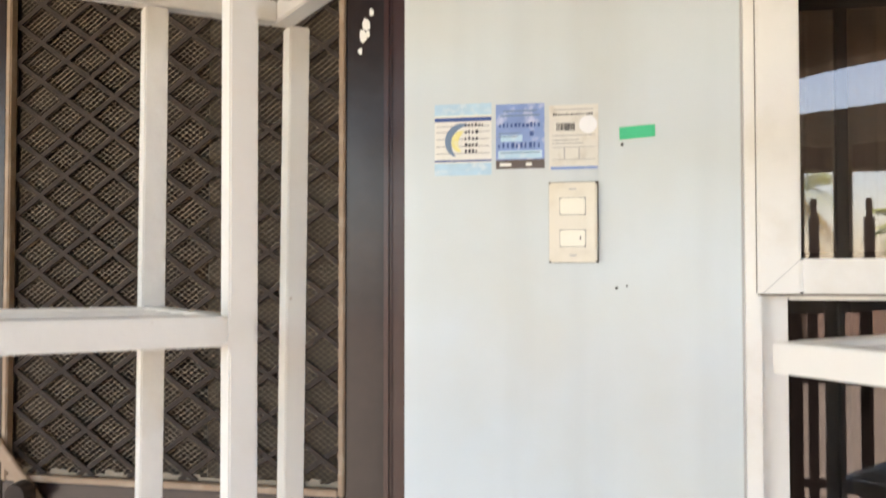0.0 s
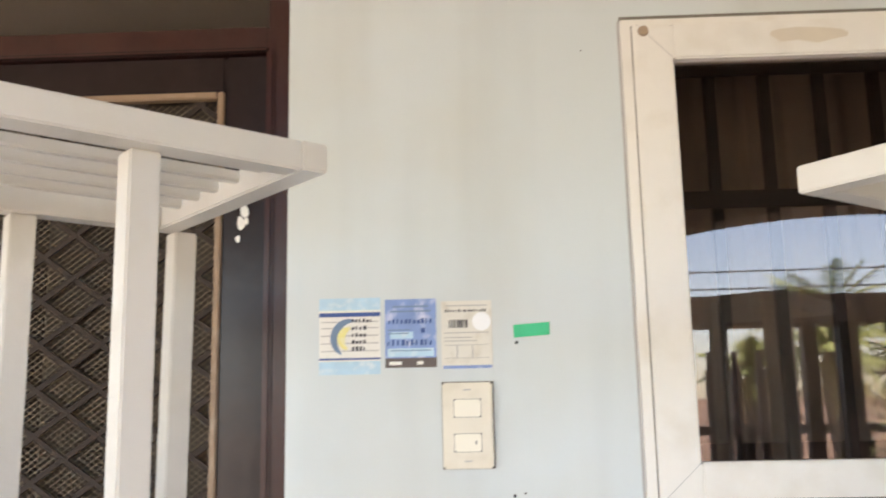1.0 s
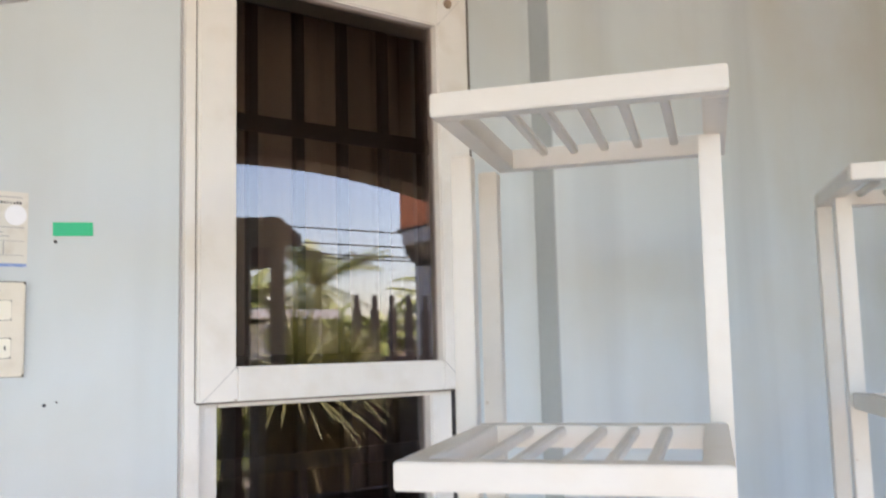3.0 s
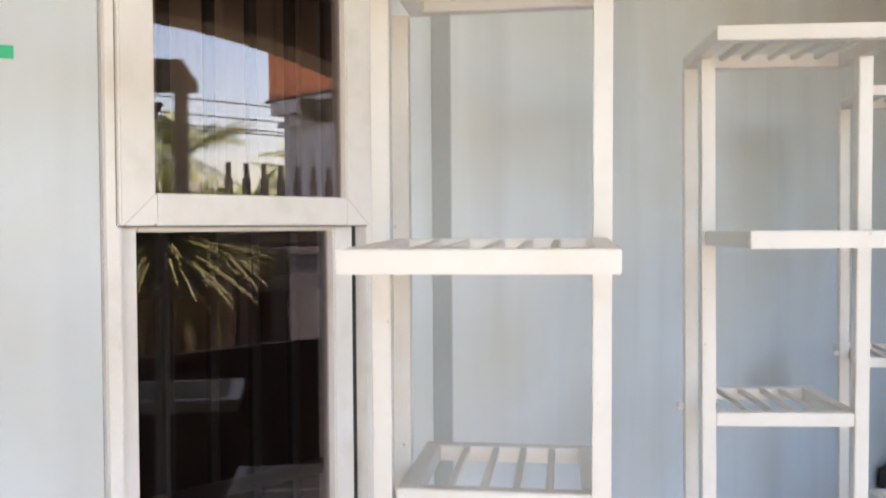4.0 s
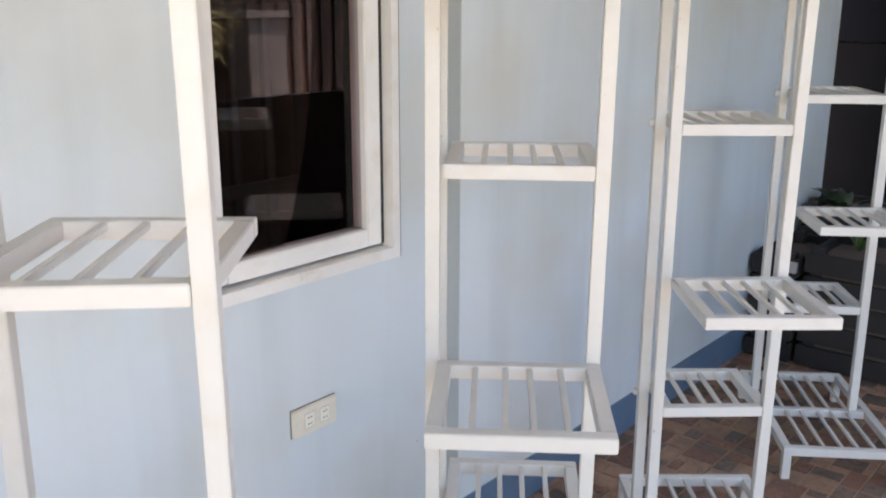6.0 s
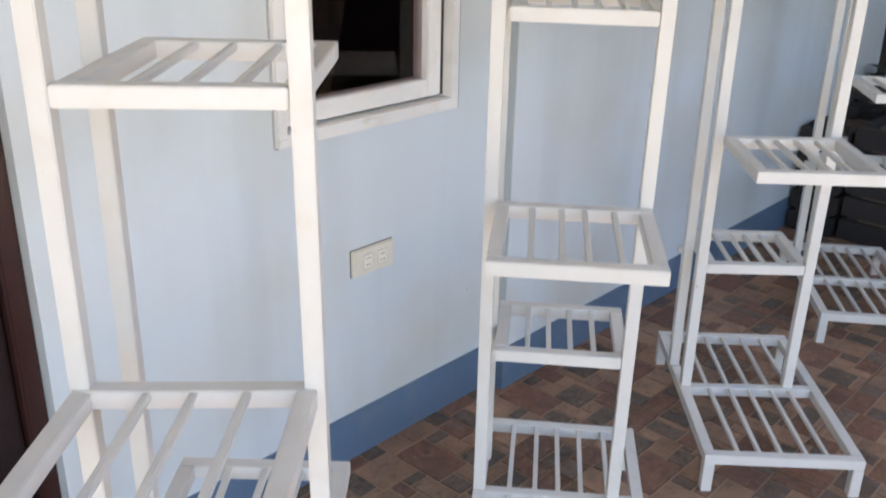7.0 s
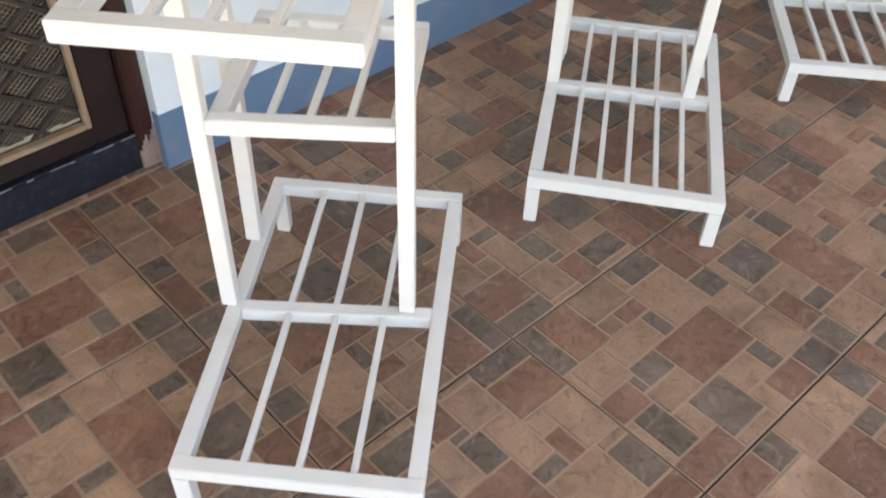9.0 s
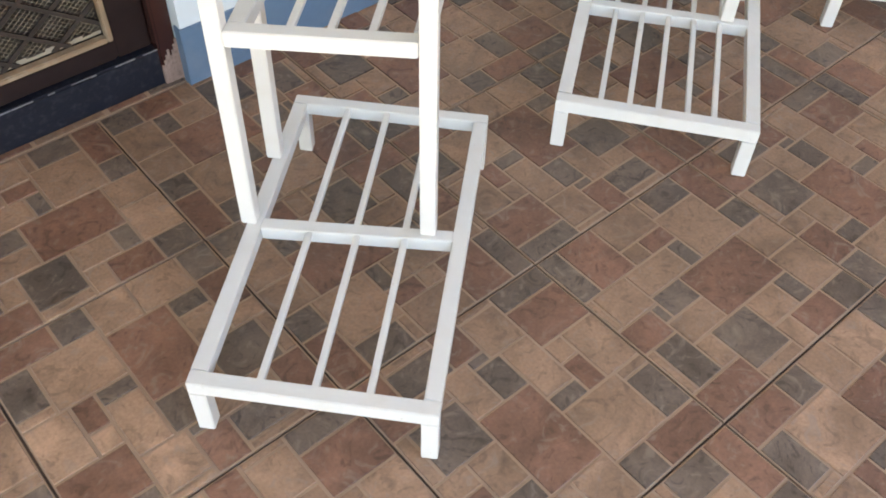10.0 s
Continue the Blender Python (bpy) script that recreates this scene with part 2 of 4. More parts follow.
M_PALM = painted("palm_green", (0.23, 0.27, 0.075), 0.55, 30, 6, 0.4)
M_YUCCA = painted("grey_green_yucca_leaf", (0.30, 0.31, 0.13), 0.5, 30, 6, 0.4)
M_DRYLEAF = painted("dry_palm_leaf", (0.32, 0.25, 0.10), 0.7, 30, 6, 0.3)
M_TRUNK = painted("grey_brown_trunk", (0.16, 0.12, 0.09), 0.9, 25, 5, 0.3, 0.8)
M_GATE = painted("dark_brown_gate_steel", (0.035, 0.024, 0.022), 0.5, 50, 6, 0.25)
# the same unlit porch end, upper part, shade held in the colour
M_UNLIT_GREY = painted("unlit_grey_black", (0.0058, 0.0058, 0.0075), 0.95, 20, 3, 0.3, spec=0.04)
M_DIMWALL = painted("dim_brown_end_wall", (0.09, 0.072, 0.062), 0.8, 30, 2, 0.15)
M_PINK = painted("pinkish_plaster", (0.62, 0.46, 0.36), 0.8, 30, 2, 0.15)
M_ROOF = painted("orange_clay_tile", (0.55, 0.19, 0.08), 0.7, 20, 5, 0.2)
M_GROUND = painted("packed_earth_and_concrete", (0.235, 0.206, 0.168), 0.9, 12, 0.8, 0.2)
# white render greyed: the house's shade is put into the colour
M_CONC = painted("shade_greyed_white_render", (0.36, 0.36, 0.37), 0.8, 20, 2, 0.15)
M_CABLE = painted("black_cable", (0.02, 0.02, 0.02), 0.7)
M_WHITEWALL = painted("white_outdoor_paint", (0.75, 0.74, 0.70), 0.7, 20, 2, 0.08)

# ---- building helpers ----


def box(bm, x0, x1, y0, y1, z0, z1, m=None):
    v = [Vector(p) for p in ((x0, y0, z0), (x1, y0, z0), (x1, y1, z0), (x0, y1, z0), (x0, y0, z1), (x1, y0, z1), (x1, y1, z1), (x0, y1, z1))]
    vs = [bm.verts.new(m @ p if m else p) for p in v]
    for f in ((3, 2, 1, 0), (4, 5, 6, 7), (0, 1, 5, 4), (1, 2, 6, 5), (2, 3, 7, 6), (3, 0, 4, 7)):
        bm.faces.new([vs[i] for i in f])
    return vs


def rod(bm, a, b, r, sides=8, r2=None):
    a, b = Vector(a), Vector(b)
    d = (b - a).normalized()
    p = d.orthogonal().normalized()
    q = d.cross(p)
    rings = []
    for c, rad in ((a, r), (b, r if r2 is None else r2)):
        rings.append([bm.verts.new(c + rad * (math.cos(2 * math.pi * i / sides) * p + math.sin(2 * math.pi * i / sides) * q)) for i in range(sides)])
    for i in range(sides):
        j = (i + 1) % sides
        bm.faces.new((rings[0][i], rings[0][j], rings[1][j], rings[1][i]))
    bm.faces.new(rings[0][::-1])
    bm.faces.new(rings[1])


def mesh_of(bm, name, mat, bevel=0.0, segments=2, smooth=False):
    if bevel:
        bmesh.ops.bevel(bm, geom=bm.edges[:], offset=bevel, segments=segments, affect="EDGES", clamp_overlap=True)
    bmesh.ops.recalc_face_normals(bm, faces=bm.faces[:])
    me = bpy.data.meshes.new(name)
    bm.to_mesh(me)
    bm.free()
    me.materials.append(mat)
    if smooth:
        me.polygons.foreach_set("use_smooth", [True] * len(me.polygons))
    return me


def part(name, bm, mat, parent=None, label="", bevel=0.0, segments=2, smooth=False):
    ob = new(name, mesh_of(bm, name, mat, bevel, segments, smooth))
    if parent:
        ob.parent = parent
    if label:
        tagged(ob, label)
    return ob


def piece(name, mat, parent, *boxes, bevel=0.0, label="", m=None):
    """One part made of one or more boxes."""
    bm = bmesh.new()
    for b in boxes:
        box(bm, *b, m)
    return part(name, bm, mat, parent, label, bevel)


def thing(name, label, category, at=(0, 0, 0), group="", kind=""):
    ob = new(name)
    ob.location = at
    ob.empty_display_size = 0.1
    return tagged(ob, label, category, group, kind)


def setting(name, mat, label, *boxes, bevel=0.0):
    return tagged(piece(name, mat, None, *boxes, bevel=bevel), label, name.split("_")[0], kind="structure")


# ---- large structure ----
CEIL, STEP_X, PROUD, END_X = 2.80, 0.911, 0.049, 3.38
DX0, DX1, DTOP = -1.010, -0.210, 2.46      # door opening
WX0, WX1, WZ0, WZ1 = 0.261, 0.751, 0.767, 2.033   # window opening
wall = setting("wall_north", M_WALL, "pale blue painted rendered wall of the porch with faint streaks",
               (-3.2, DX0, 0, 0.15, -0.1, CEIL), (DX0, DX1, 0, 0.15, DTOP, CEIL), (DX1, WX0, 0, 0.15, -0.1, CEIL),
               (WX0, WX1, 0, 0.15, -0.1, WZ0), (WX0, WX1, 0, 0.15, WZ1, CEIL), (WX1, STEP_X, 0, 0.15, -0.1, CEIL))
wall_b = setting("wall_north_2", M_WALL, "pale blue painted wall standing slightly forward with soft painted-in shade blotches", (STEP_X, END_X, -PROUD, 0.15, -0.1, CEIL))
side = setting("trim_1", M_STEP, "grey blue painted side of the wall step", (STEP_X - 0.003, STEP_X, -PROUD, -0.0005, 0.104, CEIL))
setting("baseboard_1", M_BASE, "blue painted band along the foot of the wall", (DX1 - 0.003, STEP_X - 0.004, -0.004, 0.02, -0.05, 0.119), bevel=0.001)
setting("baseboard_2", M_BASE, "blue painted band along the foot of the wall step", (STEP_X - 0.006, STEP_X - 0.0035, -PROUD - 0.004, -0.0045, -0.05, 0.119), (STEP_X - 0.0035, END_X, -PROUD - 0.004, -PROUD + 0.01, -0.05, 0.119))
setting("ceiling", M_CEIL, "cream painted porch ceiling", (-3.2, 4.4, -2.45, 0.15, CEIL, CEIL + 0.12))
setting("wall_west", M_WALL, "plain pale blue side wall with a wide opening towards the drive", (-3.35, -3.2, -1.5, 0.15, -0.1, CEIL), (-3.35, -3.2, -2.3, -1.5, 2.2, CEIL))


def arch_beam(x_mid, half):
    bm = bmesh.new()
    n = 24
    lo, hi = [], []
    for y in (-2.0, -2.18):
        a = [bm.verts.new((x_mid - half + 2 * half * i / n, y, 2.20 - (half * (2 * i / n - 1)) ** 2 / 7.0)) for i in range(n + 1)]
        b = [bm.verts.new((x_mid - half + 2 * half * i / n, y, CEIL)) for i in range(n + 1)]
        lo.append(a), hi.append(b)
        for i in range(n):
            bm.faces.new((a[i], a[i + 1], b[i + 1], b[i]))
    for i in range(n):
        bm.faces.new((lo[0][i], lo[0][i + 1], lo[1][i + 1], lo[1][i]))
    return bm


for i, (xm, hf) in enumerate(((1.5, 1.75), (-2.0, 1.4))):
    b = part("beam_%d" % (i + 1), arch_beam(xm, hf), M_BEAM)
    tagged(b, "shallow arched beam over the open porch front", "beam", kind="structure")
for i, x in enumerate((-0.5, 3.35)):
    setting("column_%d" % (i + 1), M_WHITEWALL, "square painted porch column", (x, x + 0.2, -2.2, -1.98, -0.1, CEIL), bevel=0.006)

# ---- window ----


def frame_bars(name, mat, parent, x0, x1, z0, z1, y0, y1, wl, wr, wb, wt, bevel=0.0025):
    """Four bars of a sash or frame, mitred in look by overlapping at the corners."""
    for nm, b in (("bottom_rail", (x0 + wl, x1 - wr, y0, y1, z0, z0 + wb)), ("top_rail", (x0 + wl, x1 - wr, y0, y1, z1 - wt, z1)),
                  ("stile", (x0, x0 + wl, y0, y1, z0, z1)), ("stile", (x1 - wr, x1, y0, y1, z0, z1))):
        if b[1] > b[0] and b[5] > b[4]:
            piece(nm, mat, parent, b, bevel=bevel)


win = thing("window_1", "white framed window with tinted reflecting panes in a pale blue wall", "window", kind="structure")
piece("window_frame", M_FRAME, win, (WX0, WX0 + 0.02, -0.014, 0.09, WZ0, WZ1), (WX1 - 0.02, WX1, -0.014, 0.09, WZ0, WZ1),
      (WX0 + 0.02, WX1 - 0.02, -0.014, 0.09, WZ1 - 0.02, WZ1), (WX0 + 0.02, WX1 - 0.02, -0.014, 0.09, WZ0, WZ0 + 0.024))
# pale seal at left; dark strips elsewhere paint the frame's shadow and gap dirt
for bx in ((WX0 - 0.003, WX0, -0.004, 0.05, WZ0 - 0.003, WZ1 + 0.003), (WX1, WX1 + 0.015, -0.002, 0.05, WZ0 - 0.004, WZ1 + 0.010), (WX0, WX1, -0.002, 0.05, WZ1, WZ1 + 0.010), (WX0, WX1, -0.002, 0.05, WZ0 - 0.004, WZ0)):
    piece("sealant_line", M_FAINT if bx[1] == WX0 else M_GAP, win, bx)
for x, ln in ((0.480, 0.028), (0.262, 0.018)):
    piece("drain_cap", M_FRAME, win, (x, x + ln, -0.0175, -0.014, 0.775, 0.784), bevel=0.0012)
upper = thing("upper_sash", "", "")
upper.parent = win
frame_bars("upper", M_FRAME, upper, 0.2758, 0.7335, 1.3792, 2.0216, -0.024, 0.006, 0.0543, 0.0527, 0.0461, 0.0519)
for x in (0.3301, 0.6808):
    s = 1 if x < 0.5 else -1
    for za, zb in ((1.4253, 1.3792), (1.9697, 2.0216)):
        bm = bmesh.new()
        rod(bm, (x, -0.0242, za), (x - s * 0.049, -0.0242, zb), 0.00045, 4)
        part("mitre_joint", bm, M_FAINT, upper)
bm = bmesh.new()
rs = random.Random(8)
bm.faces.new([bm.verts.new((0.515 + (0.062 + rs.uniform(-0.012, 0.012)) * math.cos(k * 0.4488), -0.0244, 1.999 + (0.011 + rs.uniform(-0.003, 0.003)) * math.sin(k * 0.4488))) for k in range(14)])
part("stain", bm, M_STAIN, upper)
# thin dark strips paint the shade along the sash edges
for bx in ((0.2745, 0.2757, 1.379, 2.0216), (0.7336, 0.7346, 1.379, 2.0216), (0.2745, 0.7346, 2.0217, 2.0225), (0.2765, 0.7325, 1.3765, 1.3790)):
    piece("shadow_gap", M_GAP, upper, (bx[0], bx[1], -0.0150, -0.0141, bx[2], bx[3]))
lower = thing("lower_sash", "", "")
lower.parent = win
frame_bars("lower", M_FRAME, lower, 0.276, 0.722, 0.797, 1.40, 0.012, 0.048, 0.042, 0.042, 0.038, 0.03)
piece("gasket", M_RUBBER, win, (0.7225, 0.7315, 0.015, 0.06, 0.796, 1.378))
for z0, z1, x0, x1, y in ((1.4245, 1.971, 0.329, 0.682, -0.008), (0.833, 1.372, 0.317, 0.681, 0.03)):
    bm = bmesh.new()
    box(bm, x0 - 0.002, x1 + 0.002, y, y + 0.005, z0 - 0.002, z1 + 0.002)
    pane = part("pane", bm, M_GLASS if z0 > 1.2 else M_LOWGLASS, win)
    pane.visible_shadow = False
for x in (0.290, 0.7035):
    bm = bmesh.new()
    rod(bm, (x, -0.023, 2.011), (x, -0.0285, 2.011), 0.008, 16, 0.0065)
    part("screw_cap", bm, M_CAP, win, smooth=False)
piece("sill_latch", M_FRAME, win, (0.47, 0.50, -0.022, -0.012, 0.776, 0.787), (0.468, 0.474, -0.026, -0.012, 0.777, 0.793), bevel=0.002)
# bars, curtain and room behind the panes
bars = thing("window_bars", "dark steel security bars behind the window panes", "window bars")
for i in range(6):
    x = 0.322 + 0.0803 * i
    piece("bar", M_BARS, bars, (x - 0.0075, x + 0.0075, 0.075, 0.090, 0.79, 2.03))
for z in (1.99, 1.79, 1.28, 0.95):
    piece("crossbar", M_BARS, bars, (0.285, 0.735, 0.070, 0.075, z - 0.013, z + 0.013))
bm = bmesh.new()
n = 90
rows = []
for z in (1.44, 1.75, 2.30):
    rows.append([bm.verts.new((0.20 + 0.62 * i / n, 0.24 + 0.018 * math.sin(i * 0.75 + 0.6 * math.sin(i * 0.21)) + 0.006 * math.sin(i * 2.1 + z), z)) for i in range(n + 1)])
for a, b in zip(rows, rows[1:]):
    for i in range(n):
        bm.faces.new((a[i], a[i + 1], b[i + 1], b[i]))
cur = part("curtain", bm, M_CURTAIN, smooth=True)
sol = cur.modifiers.new("thickness", "SOLIDIFY")
sol.thickness = 0.003
tagged(cur, "beige gathered curtain hanging behind the window bars", "curtain")
bm = bmesh.new()
rod(bm, (0.1, 0.245, 2.31), (0.9, 0.245, 2.31), 0.008, 10)
tagged(part("curtain_rod", bm, M_BARS), "dark curtain rod in the room behind the window", "curtain rod")
# added shell: walls, floor and ceiling all in the dark room shade
setting("wall_room", M_ROOM, "plain shell behind the window and door, dark colour holding the room's shade", (-1.6, 1.6, 2.2, 2.3, -0.1, CEIL), (-1.7, -1.6, 0.15, 2.3, -0.1, CEIL), (1.6, 1.7, 0.15, 2.3, -0.1, CEIL), (-1.7, 1.7, 0.151, 2.3, CEIL, CEIL + 0.05), (-1.7, 1.7, 0.151, 2.3, -0.12, -0.02))

# ---- screen door with frame, threshold and transom ----
door = thing("door_1", "dark stained timber screen door with metal grille, closed in a red-brown frame", "door", kind="structure")
jamb_y0, jamb_y1 = 0.028, 0.12
piece("jamb", M_JAMB, door, (DX1 - 0.037, DX1 - 0.0005, jamb_y0, jamb_y1, 0.03, DTOP), bevel=0.003)
piece("jamb", M_JAMB, door, (DX0, DX0 + 0.037, jamb_y0, jamb_y1, 0.0, DTOP), bevel=0.003)
piece("header", M_JAMB, door, (DX0 + 0.037, DX1 - 0.037, jamb_y0, jamb_y1, 2.026, 2.062), bevel=0.003)
for xa, xb in ((DX1 - 0.0385, DX1 - 0.026), (DX0 + 0.026, DX0 + 0.0385)):
    piece("stop_bead", M_JAMB, door, (xa, xb, jamb_y0 - 0.007, jamb_y0 + 0.02, 0.08, 2.0255), bevel=0.004)
piece("header", M_JAMB, door, (DX0 + 0.037, DX1 - 0.037, jamb_y0, jamb_y1, DTOP - 0.04, DTOP), bevel=0.003)
piece("threshold", M_SILL, door, (DX0, DX1 - 0.001, 0.034, 0.15, -0.02, 0.074), bevel=0.004)
piece("transom_pane", M_TRANSOM, door, (DX0 + 0.03, DX1 - 0.03, 0.055, 0.06, 2.058, DTOP - 0.035))
leaf = thing("leaf", "", "")
leaf.parent = door
LX0, LX1, LZ0, LZ1, LY0, LY1 = DX0 + 0.039, DX1 - 0.039, 0.078, 2.023, 0.046, 0.078
SW = 0.066
for nm, b in (("stile", (LX0, LX0 + SW, LY0, LY1, LZ0, LZ1)), ("stile", (LX1 - SW, LX1, LY0, LY1, LZ0, LZ1)),
              ("top_rail", (LX0 + SW, LX1 - SW, LY0, LY1, LZ1 - 0.055, LZ1)), ("middle_rail", (LX0 + SW, LX1 - SW, LY0, LY1, 0.985, 1.068)),
              ("bottom_rail", (LX0 + SW, LX1 - SW, LY0, LY1, LZ0, 0.118))):
    piece(nm, M_DOOR, leaf, b, bevel=0.003)


def diamond(bm, x0, x1, z0, z1, y, cell_w, cell_h, width, thick):
    """Two families of slanting strands clipped to a rectangle."""
    slope = cell_h / cell_w
    norm = math.hypot(1, slope)
    for s in (1, -1):
        lo, hi = z0 - (x1 - x0) * slope, z1 + (x1 - x0) * slope
        c = lo
        while c < hi:
            pts = []
            xa, xb = x0, x1
            za, zb = (c, c + (x1 - x0) * slope) if s > 0 else (c, c - (x1 - x0) * slope)
            k = (zb - za) / (x1 - x0)
            ts = []
            for lim in (z0, z1):
                ts.append(x0 + (lim - za) / k)
            a, b = max(x0, min(ts)), min(x1, max(ts))
            if b - a > width:
                y_ = y + (0.0012 if s > 0 else 0)
                p, q = Vector((a, y_, za + k * (a - x0))), Vector((b, y_, za + k * (b - x0)))
                d = (q - p).normalized()
                w = Vector((-d.z, 0, d.x)) * width / 2
                t = Vector((0, thick, 0))
                vs = [bm.verts.new(v) for v in (p - w, q - w, q + w, p + w, p - w + t, q - w + t, q + w + t, p + w + t)]
                for f in ((0, 1, 2, 3), (7, 6, 5, 4), (0, 4, 5, 1), (2, 6, 7, 3)):
                    bm.faces.new([vs[i] for i in f])
            c += cell_h


for z0, z1 in ((1.068, LZ1 - 0.055), (0.118, 0.985)):
    x0, x1 = LX0 + SW, LX1 - SW
    piece("bead", M_TRIM, leaf, (x0, x0 + 0.010, LY0 - 0.004, LY0 + 0.014, z0, z1), (x1 - 0.010, x1, LY0 - 0.004, LY0 + 0.014, z0, z1),
          (x0 + 0.010, x1 - 0.010, LY0 - 0.004, LY0 + 0.014, z0, z0 + 0.010), (x0 + 0.010, x1 - 0.010, LY0 - 0.004, LY0 + 0.014, z1 - 0.010, z1), bevel=0.002)
    bm = bmesh.new()
    diamond(bm, x0 + 0.01, x1 - 0.01, z0 + 0.01, z1 - 0.01, LY0 + 0.012, 0.090, 0.064, 0.0078, 0.004)
    part("grille", bm, M_GRILLE, leaf, "dark expanded metal security grille")
    bm = bmesh.new()
    diamond(bm, x0 + 0.01, x1 - 0.01, z0 + 0.01, z1 - 0.01, LY0 + 0.022, 0.0124, 0.0092, 0.00065, 0.0007)
    tagged(part("insect_screen", bm, M_SCREEN, leaf), "fine dusty wire screen", kind="stuff")
    bm = bmesh.new()
    for i in range(34):
        xa = x0 + 0.011 + (x1 - x0 - 0.022) * i / 34
        box(bm, xa, xa + (x1 - x0 - 0.022) / 34, LY0 + 0.0165, LY0 + 0.0195, z0 + 0.0102, z0 + 0.0125 + 0.0085 * abs(math.sin(i * 1.07)) * random.uniform(0.6, 1.0))
    part("putty_line", bm, M_PUTTY, leaf, "lumpy pale putty behind the grille foot")
bm = bmesh.new()
rod(bm, (-0.846, LY0 + 0.002, 1.055), (-0.846, LY0 - 0.022, 1.055), 0.011, 16)
rod(bm, (-0.846, LY0 - 0.022, 1.055), (-0.846, LY0 - 0.048, 1.055), 0.021, 16, 0.018)
part("door_knob", bm, M_GRILLE, leaf, "dark metal knob", bevel=0)
bm = bmesh.new()
box(bm, -0.070, 0.075, LY0 - 0.014, LY0 - 0.0045, -0.011, 0.011, Matrix.Translation((-0.872, 0, 1.085)) @ Matrix.Rotation(radians(50), 4, "Y"))
part("turn_latch", bm, M_TRIM, leaf, "slanting pale wooden turn latch", bevel=0.002)
rw = random.Random(17)
for i in range(16):
    xa = DX0 + 0.04 + 0.046 * i + rw.uniform(-0.01, 0.01)
    zt = 0.0742
    piece("worn_chip", M_CHIP, door, (xa, xa + rw.uniform(0.008, 0.04), 0.0334, 0.0352, zt - rw.uniform(0.0012, 0.003), zt + 0.0001), bevel=0.0004)
bm = bmesh.new()
for i in range(8):
    xa = DX1 - 0.036 + 0.0045 * i
    box(bm, xa, xa + 0.00455, jamb_y0 - 0.0015 - 0.0006 * (i % 3), jamb_y0 + 0.01, 0.0, 0.040 + 0.004 * i + 0.006 * ((i * 5) % 4))
part("rotten_jamb_foot", bm, M_RAW, door, "splintered bare wood at the jamb foot")
for x, z, h in ((-0.274, 1.806, 0.014), (-0.282, 1.787, 0.022), (-0.288, 1.768, 0.026), (-0.279, 1.772, 0.014), (-0.291, 1.746, 0.016)):
    bm = bmesh.new()
    bm.faces.new([bm.verts.new((x + h * 0.28 * random.uniform(0.5, 1.2) * math.cos(k * 0.9 + 0.3), LY0 - 0.0006, z + h * 0.5 * random.uniform(0.6, 1.1) * math.sin(k * 0.9 + 0.3))) for k in range(7)])
    part("old_tape_scrap", bm, M_PAPER, leaf)

# ---- switch, outlet, stickers and tape on the wall ----


def wall_plate(name, label, x0, x1, z0, z1):
    t = thing(name, label, name.replace("_", " "))
    piece("grime_line", M_GAP, t, (x0 - 0.0008, x1 + 0.0018, -0.0009, -0.0003, z0 - 0.0008, z1 + 0.0015))
    piece("plate", M_PLATE, t, (x0, x1, -0.010, -0.0005, z0, z1), bevel=0.0025)
    return t


SZ = 1.4216
sw = wall_plate("light_switch", "cream plastic wall plate with two rocker switches", 0.0, 0.0665, SZ, SZ + 0.1116)
for zc in (SZ + 0.078, SZ + 0.0335):
    piece("rocker_frame", M_SLOT, sw, (0.0150, 0.0510, -0.0104, -0.009, zc - 0.0120, zc + 0.0120))
    piece("rocker", M_ROCKER, sw, (0.0155, 0.0505, -0.0135, -0.0095, zc - 0.0115, zc + 0.0115), bevel=0.0015)
piece("indicator", M_SLOT, sw, (0.043, 0.0445, -0.0139, -0.0130, SZ + 0.031, SZ + 0.036))
for zc in (SZ + 0.102, SZ + 0.0098):
    piece("maker_mark", M_FAINT, sw, (0.028, 0.038, -0.0104, -0.0098, zc - 0.0008, zc + 0.0008))
OX0, OX1, OZ0, OZ1 = 0.4390, 0.5575, 0.4480, 0.5080
outlet = wall_plate("wall_outlet", "cream plastic wall plate with two power sockets", OX0, OX1, OZ0, OZ1)
for xc in (OX0 + 0.042, OX0 + 0.083):
    piece("socket_frame", M_FAINT, outlet, (xc - 0.0125, xc + 0.0125, -0.0104, -0.009, OZ0 + 0.014, OZ1 - 0.014))
    piece("socket", M_ROCKER, outlet, (xc - 0.012, xc + 0.012, -0.0118, -0.0095, OZ0 + 0.015, OZ1 - 0.015), bevel=0.001)
    for zc in (OZ0 + 0.023, OZ1 - 0.023):
        piece("slot", M_SLOT, outlet, (xc - 0.006, xc - 0.001, -0.0121, -0.0112, zc - 0.001, zc + 0.001), (xc + 0.002, xc + 0.006, -0.0121, -0.0112, zc - 0.001, zc + 0.001))


def sticker(label, mat, x0, x1, z0, z1, prints):
    t = thing("sticker", label, "sticker", group="stickers beside the door")
    piece("sheet", mat, t, (x0, x1, -0.0009, -0.0003, z0, z1))
    w, h = x1 - x0, z1 - z0
    depth = 0.0009
    for nm, m, boxes in prints:
        depth += 0.00022
        for a, b, c, d in boxes:
            piece(nm, m, t, (x0 + a * w, x0 + b * w, -depth, -depth + 0.0002, z0 + c * h, z0 + d * h))
    return t


rnd = random.Random(5)


